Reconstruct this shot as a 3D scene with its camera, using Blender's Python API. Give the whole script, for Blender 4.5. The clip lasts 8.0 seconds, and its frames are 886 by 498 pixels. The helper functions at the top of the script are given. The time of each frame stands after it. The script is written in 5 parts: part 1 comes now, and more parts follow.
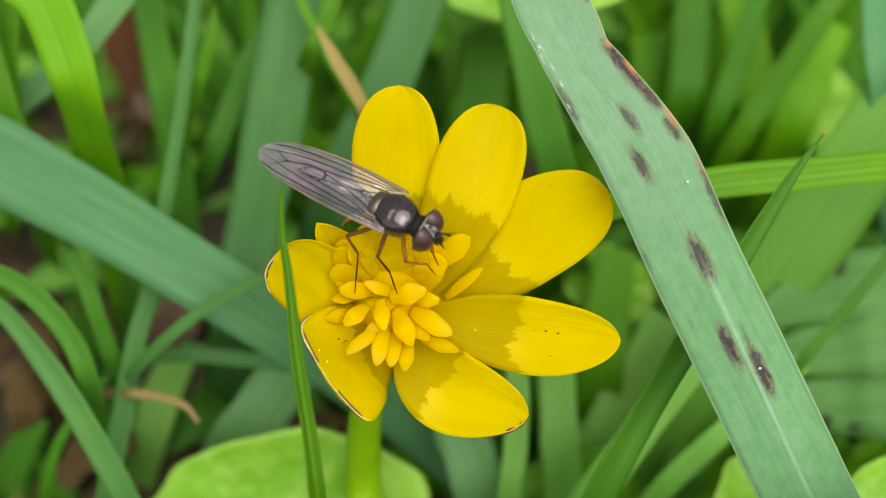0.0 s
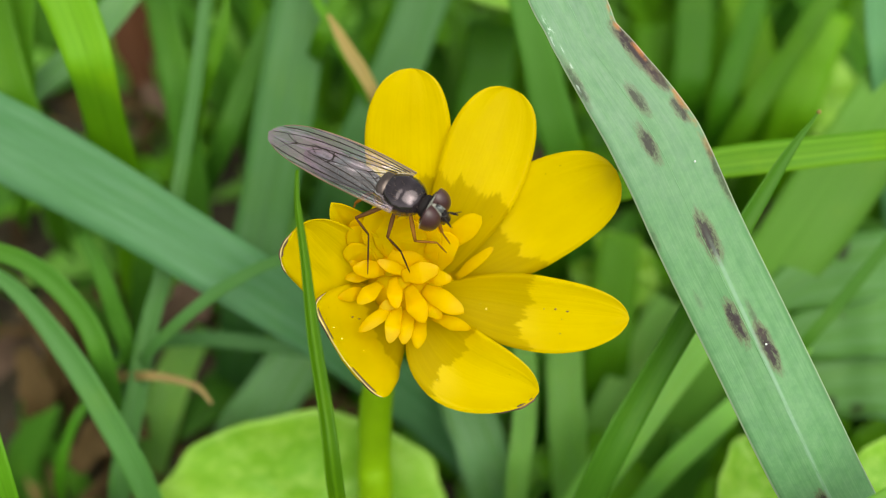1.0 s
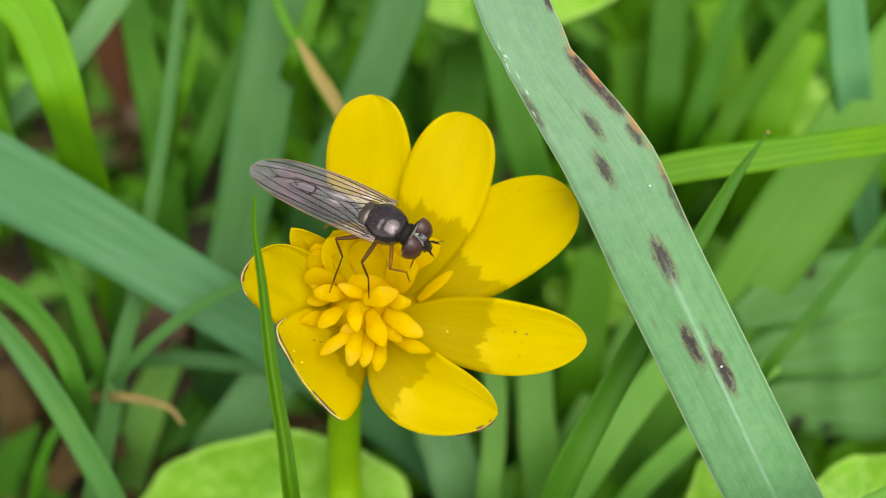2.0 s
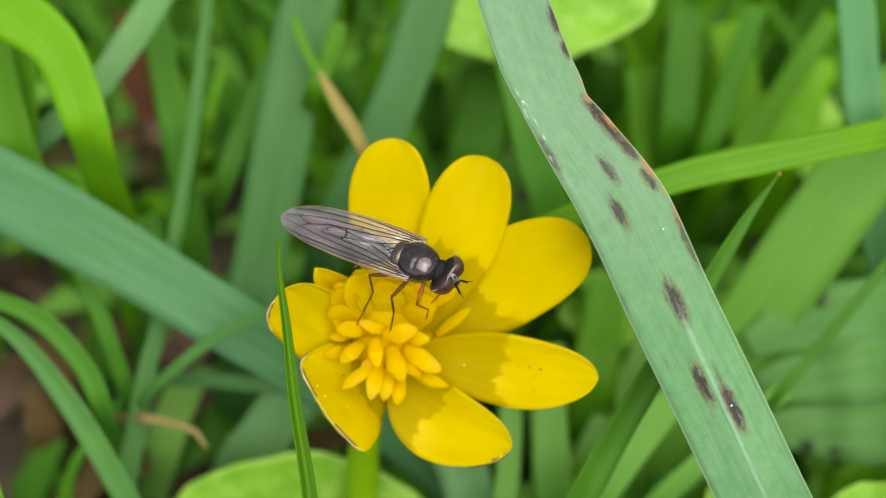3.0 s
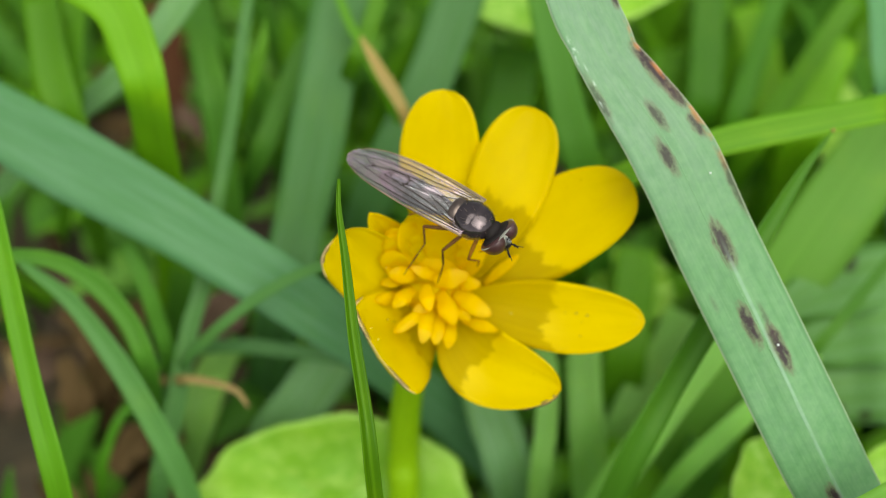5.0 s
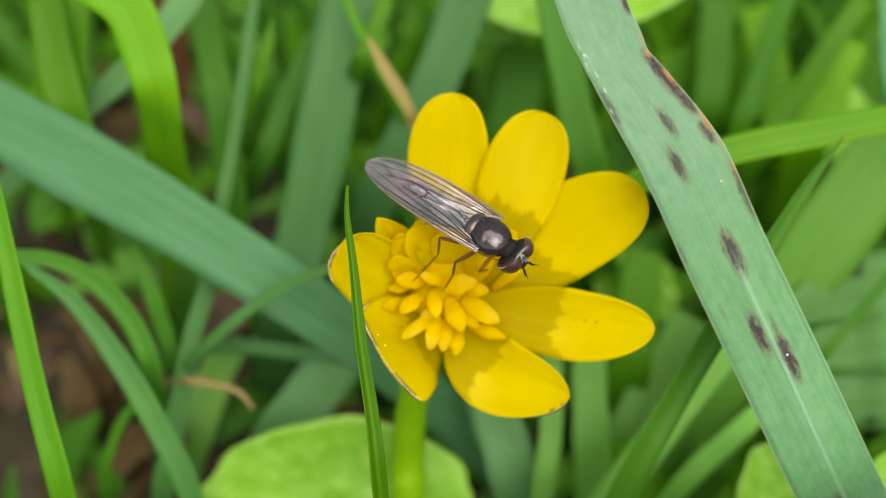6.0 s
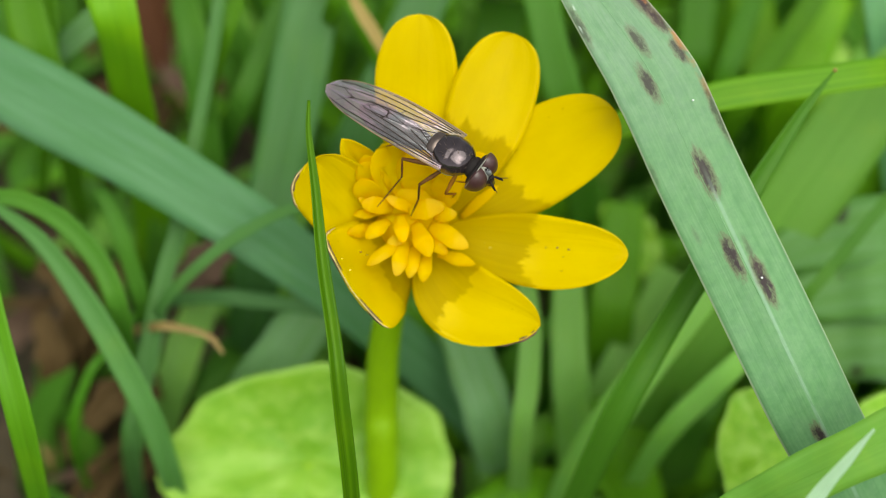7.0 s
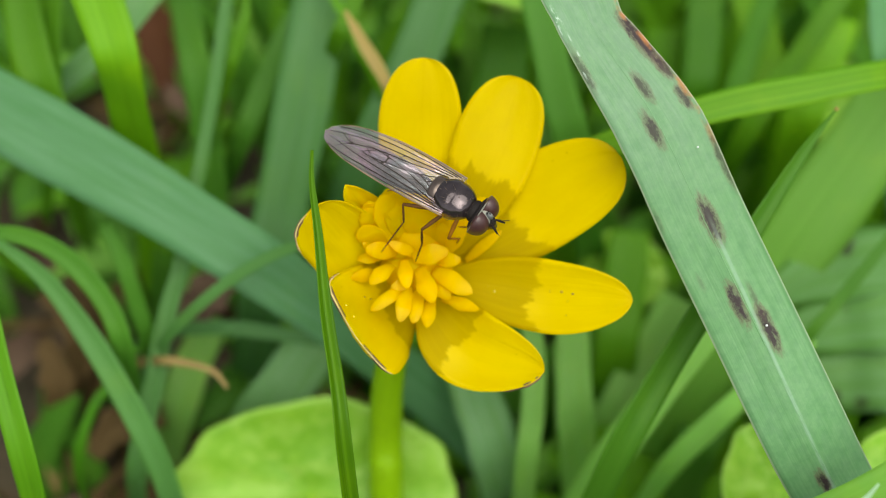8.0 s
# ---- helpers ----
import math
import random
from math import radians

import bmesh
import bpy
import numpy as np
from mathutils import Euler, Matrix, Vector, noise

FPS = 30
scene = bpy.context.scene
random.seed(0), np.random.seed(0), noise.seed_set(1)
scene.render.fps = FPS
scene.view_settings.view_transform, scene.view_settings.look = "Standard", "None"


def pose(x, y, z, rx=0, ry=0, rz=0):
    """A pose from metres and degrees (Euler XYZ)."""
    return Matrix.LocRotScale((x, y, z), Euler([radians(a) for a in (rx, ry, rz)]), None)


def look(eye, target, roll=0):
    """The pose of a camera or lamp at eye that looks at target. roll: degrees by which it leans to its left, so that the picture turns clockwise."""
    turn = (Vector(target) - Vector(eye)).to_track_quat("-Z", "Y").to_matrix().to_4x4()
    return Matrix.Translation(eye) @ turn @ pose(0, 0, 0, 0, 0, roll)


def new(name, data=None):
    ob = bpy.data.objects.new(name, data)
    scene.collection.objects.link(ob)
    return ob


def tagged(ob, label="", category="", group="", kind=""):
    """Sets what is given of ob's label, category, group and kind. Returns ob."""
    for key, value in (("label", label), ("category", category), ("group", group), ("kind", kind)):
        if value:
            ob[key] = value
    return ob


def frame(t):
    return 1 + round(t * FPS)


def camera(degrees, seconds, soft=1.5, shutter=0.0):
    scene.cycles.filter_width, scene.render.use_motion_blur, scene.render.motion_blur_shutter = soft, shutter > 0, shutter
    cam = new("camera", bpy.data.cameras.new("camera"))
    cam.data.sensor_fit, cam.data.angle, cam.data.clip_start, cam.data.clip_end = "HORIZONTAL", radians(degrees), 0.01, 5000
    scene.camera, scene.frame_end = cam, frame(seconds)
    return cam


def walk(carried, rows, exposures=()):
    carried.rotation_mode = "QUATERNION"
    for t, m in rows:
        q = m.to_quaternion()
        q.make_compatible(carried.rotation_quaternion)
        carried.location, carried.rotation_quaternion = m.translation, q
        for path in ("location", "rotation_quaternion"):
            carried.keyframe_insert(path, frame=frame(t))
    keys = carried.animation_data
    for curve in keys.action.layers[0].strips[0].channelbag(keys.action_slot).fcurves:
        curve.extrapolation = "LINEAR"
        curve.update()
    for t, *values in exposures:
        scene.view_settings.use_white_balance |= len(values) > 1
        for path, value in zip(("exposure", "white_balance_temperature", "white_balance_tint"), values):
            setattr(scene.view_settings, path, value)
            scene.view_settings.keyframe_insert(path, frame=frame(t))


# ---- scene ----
# All sizes below are in millimetres; MM turns them into metres.
MM = 0.001

# ---- camera ----
cam = camera(40.0, 8.0, soft=1.0)
cam.data.dof.use_dof = True
cam.data.dof.focus_distance = 0.0763
cam.data.dof.aperture_fstop = 20.0
CAMERA_ROWS = [
    (0.0, 0.00, -0.00, 115.00, 34.67, -0.07, -0.04),
    (0.2, 0.49, -0.09, 115.13, 35.39, -0.35, -0.24),
    (0.3, 0.73, -0.13, 115.20, 34.67, -0.27, -0.25),
    (0.5, 1.22, -0.22, 115.33, 34.33, 0.06, -0.10),
    (0.7, 0.38, -0.94, 115.34, 34.80, -0.36, -0.34),
    (0.8, -0.03, -1.30, 115.34, 34.72, -0.24, -0.26),
    (1.0, -0.87, -2.02, 115.35, 34.78, -0.09, -0.16),
    (1.2, 0.61, -2.44, 115.31, 34.95, -0.49, -0.49),
    (1.3, 1.35, -2.65, 115.28, 34.73, -0.72, -0.68),
    (1.5, 2.83, -3.07, 115.24, 34.56, 0.46, 0.04),
    (1.7, 2.80, -2.46, 115.87, 35.39, 0.39, -0.10),
    (2.8, 0.72, -0.67, 119.16, 34.42, 0.51, 0.34),
    (3.0, 2.07, 0.04, 120.57, 34.38, 0.72, 0.58),
    (3.2, 2.39, -0.64, 120.68, 34.55, 1.22, 0.94),
    (3.3, 2.55, -0.98, 120.74, 34.61, 1.61, 1.21),
    (3.5, 2.87, -1.66, 120.85, 34.52, 0.97, 0.87),
    (3.7, 2.75, -2.72, 120.35, 34.50, 1.07, 0.92),
    (3.8, 2.69, -3.25, 120.10, 34.67, 1.13, 0.96),
    (4.0, 2.57, -4.31, 119.60, 35.17, 0.71, 0.69),
    (4.2, 2.23, -4.28, 119.21, 35.00, 0.94, 0.85),
    (4.3, 2.07, -4.27, 119.02, 34.70, 1.06, 0.92),
    (4.5, 1.73, -4.24, 118.63, 35.47, 0.68, 0.72),
    (4.7, -2.14, -5.55, 118.27, 36.30, 0.16, 0.14),
    (5.8, -2.65, -6.64, 119.15, 35.77, -0.01, 0.57),
    (6.0, -3.09, -4.94, 118.75, 35.68, -0.22, 0.48),
    (6.2, -2.28, -5.73, 117.57, 35.44, 0.25, 0.81),
    (6.3, -1.87, -6.13, 116.99, 35.02, -0.11, 0.56),
    (6.5, -1.06, -6.92, 115.81, 36.04, 0.11, 0.80),
    (6.8, -0.60, -8.28, 114.31, 37.31, 0.33, 0.95),
    (7.0, -0.29, -9.18, 113.31, 36.83, 0.11, 0.70),
    (7.2, -0.21, -8.02, 113.86, 35.69, 0.51, 0.94),
    (7.3, -0.17, -7.45, 114.14, 36.48, 0.35, 0.86),
    (7.5, -0.09, -6.29, 114.69, 36.18, 0.19, 0.72),
    (7.7, -0.15, -6.10, 115.04, 36.30, -0.24, 0.41),
    (8.0, -0.24, -5.82, 115.56, 36.09, 0.33, 0.81),
]
walk(cam, [(t, pose(x * MM, y * MM, z * MM, rx, ry, rz)) for t, x, y, z, rx, ry, rz in CAMERA_ROWS])

# ---- light: a bright overcast sky ----
world = bpy.data.worlds.new("overcast_sky")
scene.world = world
world.use_nodes = True
wn = world.node_tree.nodes
sky = wn.new("ShaderNodeTexSky")
sky.sky_type, sky.sun_disc = "NISHITA", False
sky.sun_elevation, sky.sun_rotation = radians(67), radians(150)
sky.air_density, sky.dust_density, sky.ozone_density = 1.0, 3.0, 1.0
cloud = wn.new("ShaderNodeHueSaturation")  # cloud cover greys the blue
cloud.inputs["Saturation"].default_value = 0.3
world.node_tree.links.new(sky.outputs["Color"], cloud.inputs["Color"])
world.node_tree.links.new(cloud.outputs["Color"], wn["Background"].inputs["Color"])
wn["Background"].inputs["Strength"].default_value = 0.11
sun_data = bpy.data.lights.new("sun", "SUN")
sun_data.energy, sun_data.angle, sun_data.color = 1.7, radians(65), (1.0, 0.98, 0.95)
sun = new("sun", sun_data)
sun.matrix_world = look((0.04, -0.055, 0.3), (0, 0.04, 0.05))
scene.view_settings.exposure = 0.92
scene.view_settings.use_white_balance = True
scene.view_settings.white_balance_temperature, scene.view_settings.white_balance_tint = 6800, -2


# ---- materials ----
class Nodes:
    """Small wrapper to write node trees briefly."""

    def __init__(self, name):
        self.mat = bpy.data.materials.new(name)
        self.mat.use_nodes = True
        self.tree = self.mat.node_tree
        self.bsdf = self.tree.nodes["Principled BSDF"]
        self.out = self.tree.nodes["Material Output"]

    def add(self, kind, **inputs):
        n = self.tree.nodes.new("ShaderNode" + kind)
        for key, value in inputs.items():
            self.set(n, key, value)
        return n

    def set(self, n, key, value):
        key = key.replace("_", " ")
        slot = n.inputs[int(key[1:])] if key[0] == "i" and key[1:].isdigit() else n.inputs[key]
        if isinstance(value, bpy.types.NodeSocket):
            self.tree.links.new(value, slot)
        else:
            slot.default_value = value

    def math(self, op, a, b=0.0, c=0.0, clamp=False):
        n = self.tree.nodes.new("ShaderNodeMath")
        n.operation, n.use_clamp = op, clamp
        for k, v in enumerate((a, b, c)):
            if isinstance(v, bpy.types.NodeSocket):
                self.tree.links.new(v, n.inputs[k])
            else:
                n.inputs[k].default_value = v
        return n.outputs[0]

    def mix(self, fac, a, b, mode="MIX"):
        n = self.tree.nodes.new("ShaderNodeMix")
        n.data_type, n.blend_type = "RGBA", mode
        for slot, v in ((n.inputs[0], fac), (n.inputs[6], a), (n.inputs[7], b)):
            if isinstance(v, bpy.types.NodeSocket):
                self.tree.links.new(v, slot)
            else:
                slot.default_value = v if not isinstance(v, tuple) or len(v) == 4 else (*v, 1)
        return n.outputs[2]

    def ramp(self, fac, lo, hi):
        n = self.tree.nodes.new("ShaderNodeMapRange")
        n.interpolation_type = "SMOOTHSTEP"
        self.tree.links.new(fac, n.inputs[0])
        n.inputs[1].default_value, n.inputs[2].default_value = lo, hi
        return n.outputs[0]

    def noise(self, vector, scale, detail=4.0, rough=0.55):
        n = self.add("TexNoise", Scale=scale, Detail=detail, Roughness=rough)
        self.tree.links.new(vector, n.inputs["Vector"])
        return n.outputs["Fac"]

    def uv(self, su=1.0, sv=1.0):
        n = self.tree.nodes.new("ShaderNodeUVMap")
        m = self.add("Mapping", Scale=(su, sv, 1.0))
        self.tree.links.new(n.outputs[0], m.inputs["Vector"])
        return m.outputs[0]

    def obj(self):
        return self.tree.nodes.new("ShaderNodeTexCoord").outputs["Object"]

    def rand(self):
        return self.tree.nodes.new("ShaderNodeObjectInfo").outputs["Random"]

    def bump(self, height, strength, dist=0.0002):
        n = self.add("Bump", Strength=strength, Distance=dist, Height=height)
        self.set(self.bsdf, "Normal", n.outputs[0])

    def thin(self, colour, amount):
        """Lets part of the light pass through a thin leaf."""
        t = self.add("BsdfTranslucent", Color=colour if isinstance(colour, bpy.types.NodeSocket) else (*colour, 1))
        m = self.add("MixShader", i0=amount)
        self.tree.links.new(self.bsdf.outputs[0], m.inputs[1])
        self.tree.links.new(t.outputs[0], m.inputs[2])
        self.tree.links.new(m.outputs[0], self.out.inputs[0])


def leaf_material(name, dark, light, rough=0.45, vein=30.0, translucency=0.48, bloom=0.0, spec=0.18, yellow=0.25, spots=0.0, contrast=0.45):
    """A grass blade: parallel veins along it, blotches, a slight variation from blade to blade."""
    k = Nodes(name)
    uv = k.uv(1.0, 0.02)
    veins = k.noise(k.uv(vein, 0.012), 1.0, 2.0, 0.5)
    fine = k.noise(k.uv(vein * 4, 0.05), 1.0, 2.0, 0.5)
    blot = k.noise(k.obj(), 160.0, 4.0, 0.6)
    col = k.mix(k.math("MULTIPLY_ADD", k.ramp(veins, 0.25, 0.75), contrast, 0.5 - 0.5 * contrast), dark, light)
    col = k.mix(k.math("MULTIPLY", k.ramp(blot, 0.5, 0.78), yellow), col, (light[0] * 1.7, light[1] * 1.25, light[2] * 0.6))
    col = k.mix(k.math("MULTIPLY", k.ramp(fine, 0.55, 0.8), 0.18), col, tuple(min(1, c * 1.5) for c in light))
    hsv = k.add("HueSaturation", Color=col, Value=k.math("MULTIPLY_ADD", k.rand(), 0.3, 0.85))
    col = hsv.outputs[0]
    if bloom:
        waxy = k.math("MULTIPLY", k.ramp(k.noise(k.uv(7.0, 0.08), 1.0, 5.0, 0.65), 0.3, 0.75), bloom)
        col = k.mix(waxy, col, (0.42, 0.60, 0.50))
    if spots:
        vor = k.add("TexVoronoi", Scale=230.0, Vector=k.obj())
        near = k.math("ADD", vor.outputs["Distance"], k.math("MULTIPLY_ADD", k.noise(k.obj(), 420.0, 4.0, 0.6), 0.4, -0.2))
        col = k.mix(k.math("MULTIPLY", k.math("SUBTRACT", 1.0, k.ramp(near, 0.10, 0.26)), k.math("MULTIPLY", k.ramp(blot, 0.42, 0.5), spots)), col, (0.03, 0.016, 0.014))
    k.set(k.bsdf, "Base Color", col)
    k.set(k.bsdf, "Roughness", rough)
    k.set(k.bsdf, "Specular IOR Level", spec)
    k.bump(k.math("ADD", veins, k.math("MULTIPLY", fine, 0.4)), 0.15, 0.0001)
    k.thin(k.mix(1.0, col, (1.35, 1.4, 0.55), "MULTIPLY"), translucency)
    return k.mat


def spotted_material():
    """The big pale blade: waxy bloom, dark purple-brown lesions with pale hearts, a scorched edge."""
    k = Nodes("spotted_grass")
    uvn = k.tree.nodes.new("ShaderNodeUVMap")
    sep = k.add("SeparateXYZ", Vector=uvn.outputs[0])
    u, v = sep.outputs[0], sep.outputs[1]
    veins = k.noise(k.uv(30.0, 0.05), 1.0, 4.0, 0.65)
    fine = k.noise(k.uv(110.0, 0.08), 1.0, 2.0, 0.5)
    streak = k.noise(k.uv(5.0, 0.22), 1.0, 6.0, 0.75)
    col = k.mix(k.ramp(veins, 0.3, 0.7), (0.100, 0.232, 0.088), (0.134, 0.282, 0.118))
    col = k.mix(k.math("MULTIPLY", k.ramp(fine, 0.5, 0.8), 0.07), col, (0.23, 0.39, 0.19))
    mottle = k.noise(k.uv(7.0, 1.1), 1.0, 6.0, 0.7)
    col = k.mix(k.math("MULTIPLY", k.ramp(mottle, 0.42, 0.62), 0.4), col, (0.078, 0.190, 0.082))
    col = k.mix(k.math("MULTIPLY", k.ramp(k.noise(k.uv(6.0, 0.55), 1.0, 7.0, 0.72), 0.35, 0.7), 0.13), col, (0.34, 0.47, 0.30))
    col = k.mix(k.math("MULTIPLY", k.math("SUBTRACT", 1.0, k.ramp(v, 12.0, 27.0)), k.math("MULTIPLY_ADD", k.ramp(streak, 0.3, 0.7), 0.26, 0.14)), col, (0.25, 0.325, 0.27))
    rough_edge = k.noise(k.uv(19.0, 1.25), 1.0, 7.0, 0.8)
    wob = k.math("MULTIPLY_ADD", rough_edge, 3.4, -1.7)
    # grey-brown dead tissue between the lesions of the scorched side, ragged towards the middle
    dead = k.math("SUBTRACT", k.math("MULTIPLY_ADD", rough_edge, 0.34, 0.0), u)
    reach = k.math("MULTIPLY", k.ramp(v, 8.6, 10.0), k.math("SUBTRACT", 1.0, k.ramp(v, 13.2, 14.6)))
    col = k.mix(k.math("MULTIPLY", k.math("MULTIPLY", k.ramp(dead, 0.02, 0.10), reach), 0.55), col, (0.16, 0.11, 0.075))
    # u, v (mm along), half width, half length, strength
    for su, sv, au, av, s in (
        (0.415, 13.7, 0.072, 1.07, 0.75), (0.584, 16.4, 0.078, 1.27, 0.85), (0.436, 23.2, 0.102, 1.58, 0.95),
        (0.577, 28.8, 0.084, 1.41, 1.0), (0.382, 31.0, 0.090, 1.58, 1.0), (0.375, 29.1, 0.042, 1.20, 0.35),
        (0.589, 41.7, 0.073, 0.89, 1.0), (0.094, 15.6, 0.068, 0.79, 0.85), (0.070, 11.2, 0.100, 2.30, 1.0), (0.062, 13.4, 0.080, 0.9, 0.7),
        (0.025, 19.8, 0.060, 2.06, 0.6), (0.938, 10.7, 0.066, 1.55, 0.55), (0.040, 3.2, 0.077, 1.00, 0.9), (0.026, 5.3, 0.069, 0.79, 0.9),
        (0.957, 22.0, 0.036, 0.69, 0.25), (0.830, 26.6, 0.030, 0.62, 0.2)):
        du = k.math("POWER", k.math("ABSOLUTE", k.math("DIVIDE", k.math("SUBTRACT", u, su), au)), 2.0)
        dv = k.math("POWER", k.math("ABSOLUTE", k.math("DIVIDE", k.math("SUBTRACT", v, sv), av)), 2.0)
        d = k.math("ADD", k.math("ADD", du, k.math("MULTIPLY", dv, 0.72)), wob)
        halo = k.math("MULTIPLY", k.math("SUBTRACT", 1.0, k.ramp(d, 0.55, 1.45)), s * 0.62)
        core = k.math("MULTIPLY", k.math("SUBTRACT", 1.0, k.ramp(d, 0.05, 0.75)), s * 0.93)
        col = k.mix(halo, col, (0.125, 0.088, 0.062))
        col = k.mix(core, col, (0.026, 0.012, 0.019))
    # rusty scorched rim on one edge, pale rim on both
    near = k.math("SUBTRACT", 1.0, k.ramp(k.math("MULTIPLY_ADD", rough_edge, -0.07, u), -0.02, 0.05))
    band = k.math("MULTIPLY", k.ramp(v, 6.5, 8.0), k.math("SUBTRACT", 1.0, k.ramp(v, 16.0, 20.0)))
    col = k.mix(k.math("MULTIPLY", k.math("MULTIPLY", near, band), k.math("MULTIPLY", k.ramp(k.noise(k.uv(3.0, 0.42), 1.0, 4.0, 0.6), 0.47, 0.58), 0.9)), col, (0.44, 0.17, 0.06))
    rim = k.math("ADD", k.ramp(u, 0.975, 0.995), k.math("SUBTRACT", 1.0, k.ramp(u, 0.004, 0.022)))
    col = k.mix(k.math("MULTIPLY", rim, 0.5), col, (0.50, 0.52, 0.38))
    # a broken pale line where the lower half is creased
    mid = k.math("ABSOLUTE", k.math("SUBTRACT", u, k.math("MULTIPLY_ADD", v, 0.0045, 0.33)))
    crease = k.math("MULTIPLY", k.math("SUBTRACT", 1.0, k.ramp(mid, 0.006, 0.034)), k.math("MULTIPLY", k.ramp(v, 22.0, 26.0), k.ramp(streak, 0.3, 0.55)))
    col = k.mix(k.math("MULTIPLY", crease, 0.26), col, (0.42, 0.55, 0.48))
    # silvery scuffs near the other edge
    scuff = k.math("MULTIPLY", k.math("MULTIPLY", k.ramp(u, 0.86, 0.90), k.math("SUBTRACT", 1.0, k.ramp(u, 0.95, 0.98))),
                   k.math("MULTIPLY", k.ramp(v, 6.0, 7.0), k.math("SUBTRACT", 1.0, k.ramp(v, 10.0, 12.0))))
    col = k.mix(k.math("MULTIPLY", scuff, k.ramp(k.noise(k.uv(9.0, 0.7), 1.0, 4.0, 0.6), 0.5, 0.6)), col, (0.55, 0.64, 0.57))
    k.set(k.bsdf, "Base Color", col)
    k.set(k.bsdf, "Roughness", 0.45)
    k.set(k.bsdf, "Specular IOR Level", 0.2)
    k.bump(k.math("ADD", veins, k.math("MULTIPLY", fine, 0.4)), 0.2, 0.00012)
    k.thin(k.mix(1.0, col, (1.2, 1.4, 0.6), "MULTIPLY"), 0.18)
    return k.mat


def petal_material():
    """Glossy lemon outer petal, dull ochre base with a ragged border."""
    k = Nodes("petal")
    uvn = k.tree.nodes.new("ShaderNodeUVMap")
    sep = k.add("SeparateXYZ", Vector=uvn.outputs[0])
    u, v = sep.outputs[0], sep.outputs[1]
    shift = k.add("CombineXYZ", X=u, Y=v, Z=k.math("MULTIPLY", k.rand(), 30.0))
    m = k.add("Mapping", Scale=(5.5, 1.4, 1.0), Vector=shift.outputs[0])
    rag = k.noise(m.outputs[0], 1.0, 6.0, 0.7)
    m2 = k.add("Mapping", Scale=(26.0, 0.9, 1.0), Vector=shift.outputs[0])
    lines = k.noise(m2.outputs[0], 1.0, 3.0, 0.6)
    m3 = k.add("Mapping", Scale=(3.0, 3.0, 1.0), Vector=shift.outputs[0])
    soft = k.noise(m3.outputs[0], 1.0, 4.0, 0.5)
    edge = k.math("ADD", v, k.math("MULTIPLY_ADD", k.math("MULTIPLY_ADD", k.rand(), 0.14, rag), 0.42, -0.21))
    inner = k.math("SUBTRACT", 1.0, k.ramp(edge, 0.462, 0.475))
    outer_col = k.mix(k.ramp(soft, 0.3, 0.7), (0.610, 0.460, 0.0005), (0.67, 0.515, 0.0006))
    outer_col = k.mix(k.math("MULTIPLY", k.ramp(lines, 0.5, 0.75), 0.12), outer_col, (0.55, 0.37, 0.0005))
    inner_col = k.mix(k.ramp(lines, 0.35, 0.7), (0.395, 0.290, 0.0005), (0.45, 0.334, 0.0005))
    specks = k.add("TexVoronoi", Scale=1.0)
    m4 = k.add("Mapping", Scale=(9.0, 13.0, 1.0), Vector=shift.outputs[0])
    k.tree.links.new(m4.outputs[0], specks.inputs["Vector"])
    dots = k.math("MULTIPLY", k.math("SUBTRACT", 1.0, k.ramp(specks.outputs["Distance"], 0.05, 0.10)), k.ramp(soft, 0.52, 0.62))
    col = k.mix(inner, outer_col, inner_col)
    col = k.mix(k.math("MULTIPLY", dots, 0.55), col, (0.16, 0.09, 0.01))
    k.set(k.bsdf, "Base Color", col)
    k.set(k.bsdf, "Roughness", k.math("MULTIPLY_ADD", inner, 0.2, 0.30))
    k.set(k.bsdf, "Specular IOR Level", k.math("MULTIPLY_ADD", inner, -0.05, 0.10))
    m5 = k.add("Mapping", Scale=(45.0, 60.0, 1.0), Vector=shift.outputs[0])
    cells = k.noise(m5.outputs[0], 1.0, 2.0, 0.5)
    k.bump(k.math("ADD", k.math("ADD", k.math("MULTIPLY", lines, 0.5), soft), k.math("MULTIPLY", cells, 0.12)), 0.3, 0.0003)
    k.thin((0.84, 0.545, 0.0006), 0.36)
    return k.mat


def plain(name, colour, rough=0.5, metal=0.0, spread=0.25, scale=900.0, spec=0.5, bump=0.2, glow=0.0, translucency=0.0, coat=0.0, depth=0.0):
    """A surface with grain at two scales."""
    k = Nodes(name)
    big = k.noise(k.obj(), scale * 0.2, 3.0, 0.5)
    small = k.noise(k.obj(), scale, 4.0, 0.6)
    f = k.math("ADD", k.math("MULTIPLY", big, 0.6), k.math("MULTIPLY", small, 0.4))
    lo, hi = tuple(c * (1 - spread) for c in colour), tuple(min(1, c * (1 + spread)) for c in colour)
    k.set(k.bsdf, "Base Color", k.mix(k.ramp(f, 0.3, 0.7), lo, hi))
    k.set(k.bsdf, "Roughness", rough)
    k.set(k.bsdf, "Metallic", metal)
    k.set(k.bsdf, "Specular IOR Level", spec)
    k.set(k.bsdf, "Coat Weight", coat)
    if depth:
        k.set(k.bsdf, "Subsurface Weight", 0.7)
        k.set(k.bsdf, "Subsurface Radius", (1.0, 0.75, 0.08))
        k.set(k.bsdf, "Subsurface Scale", depth)
    k.bump(small, bump, 0.00006)
    if translucency:
        k.thin(hi, translucency)
    return k.mat


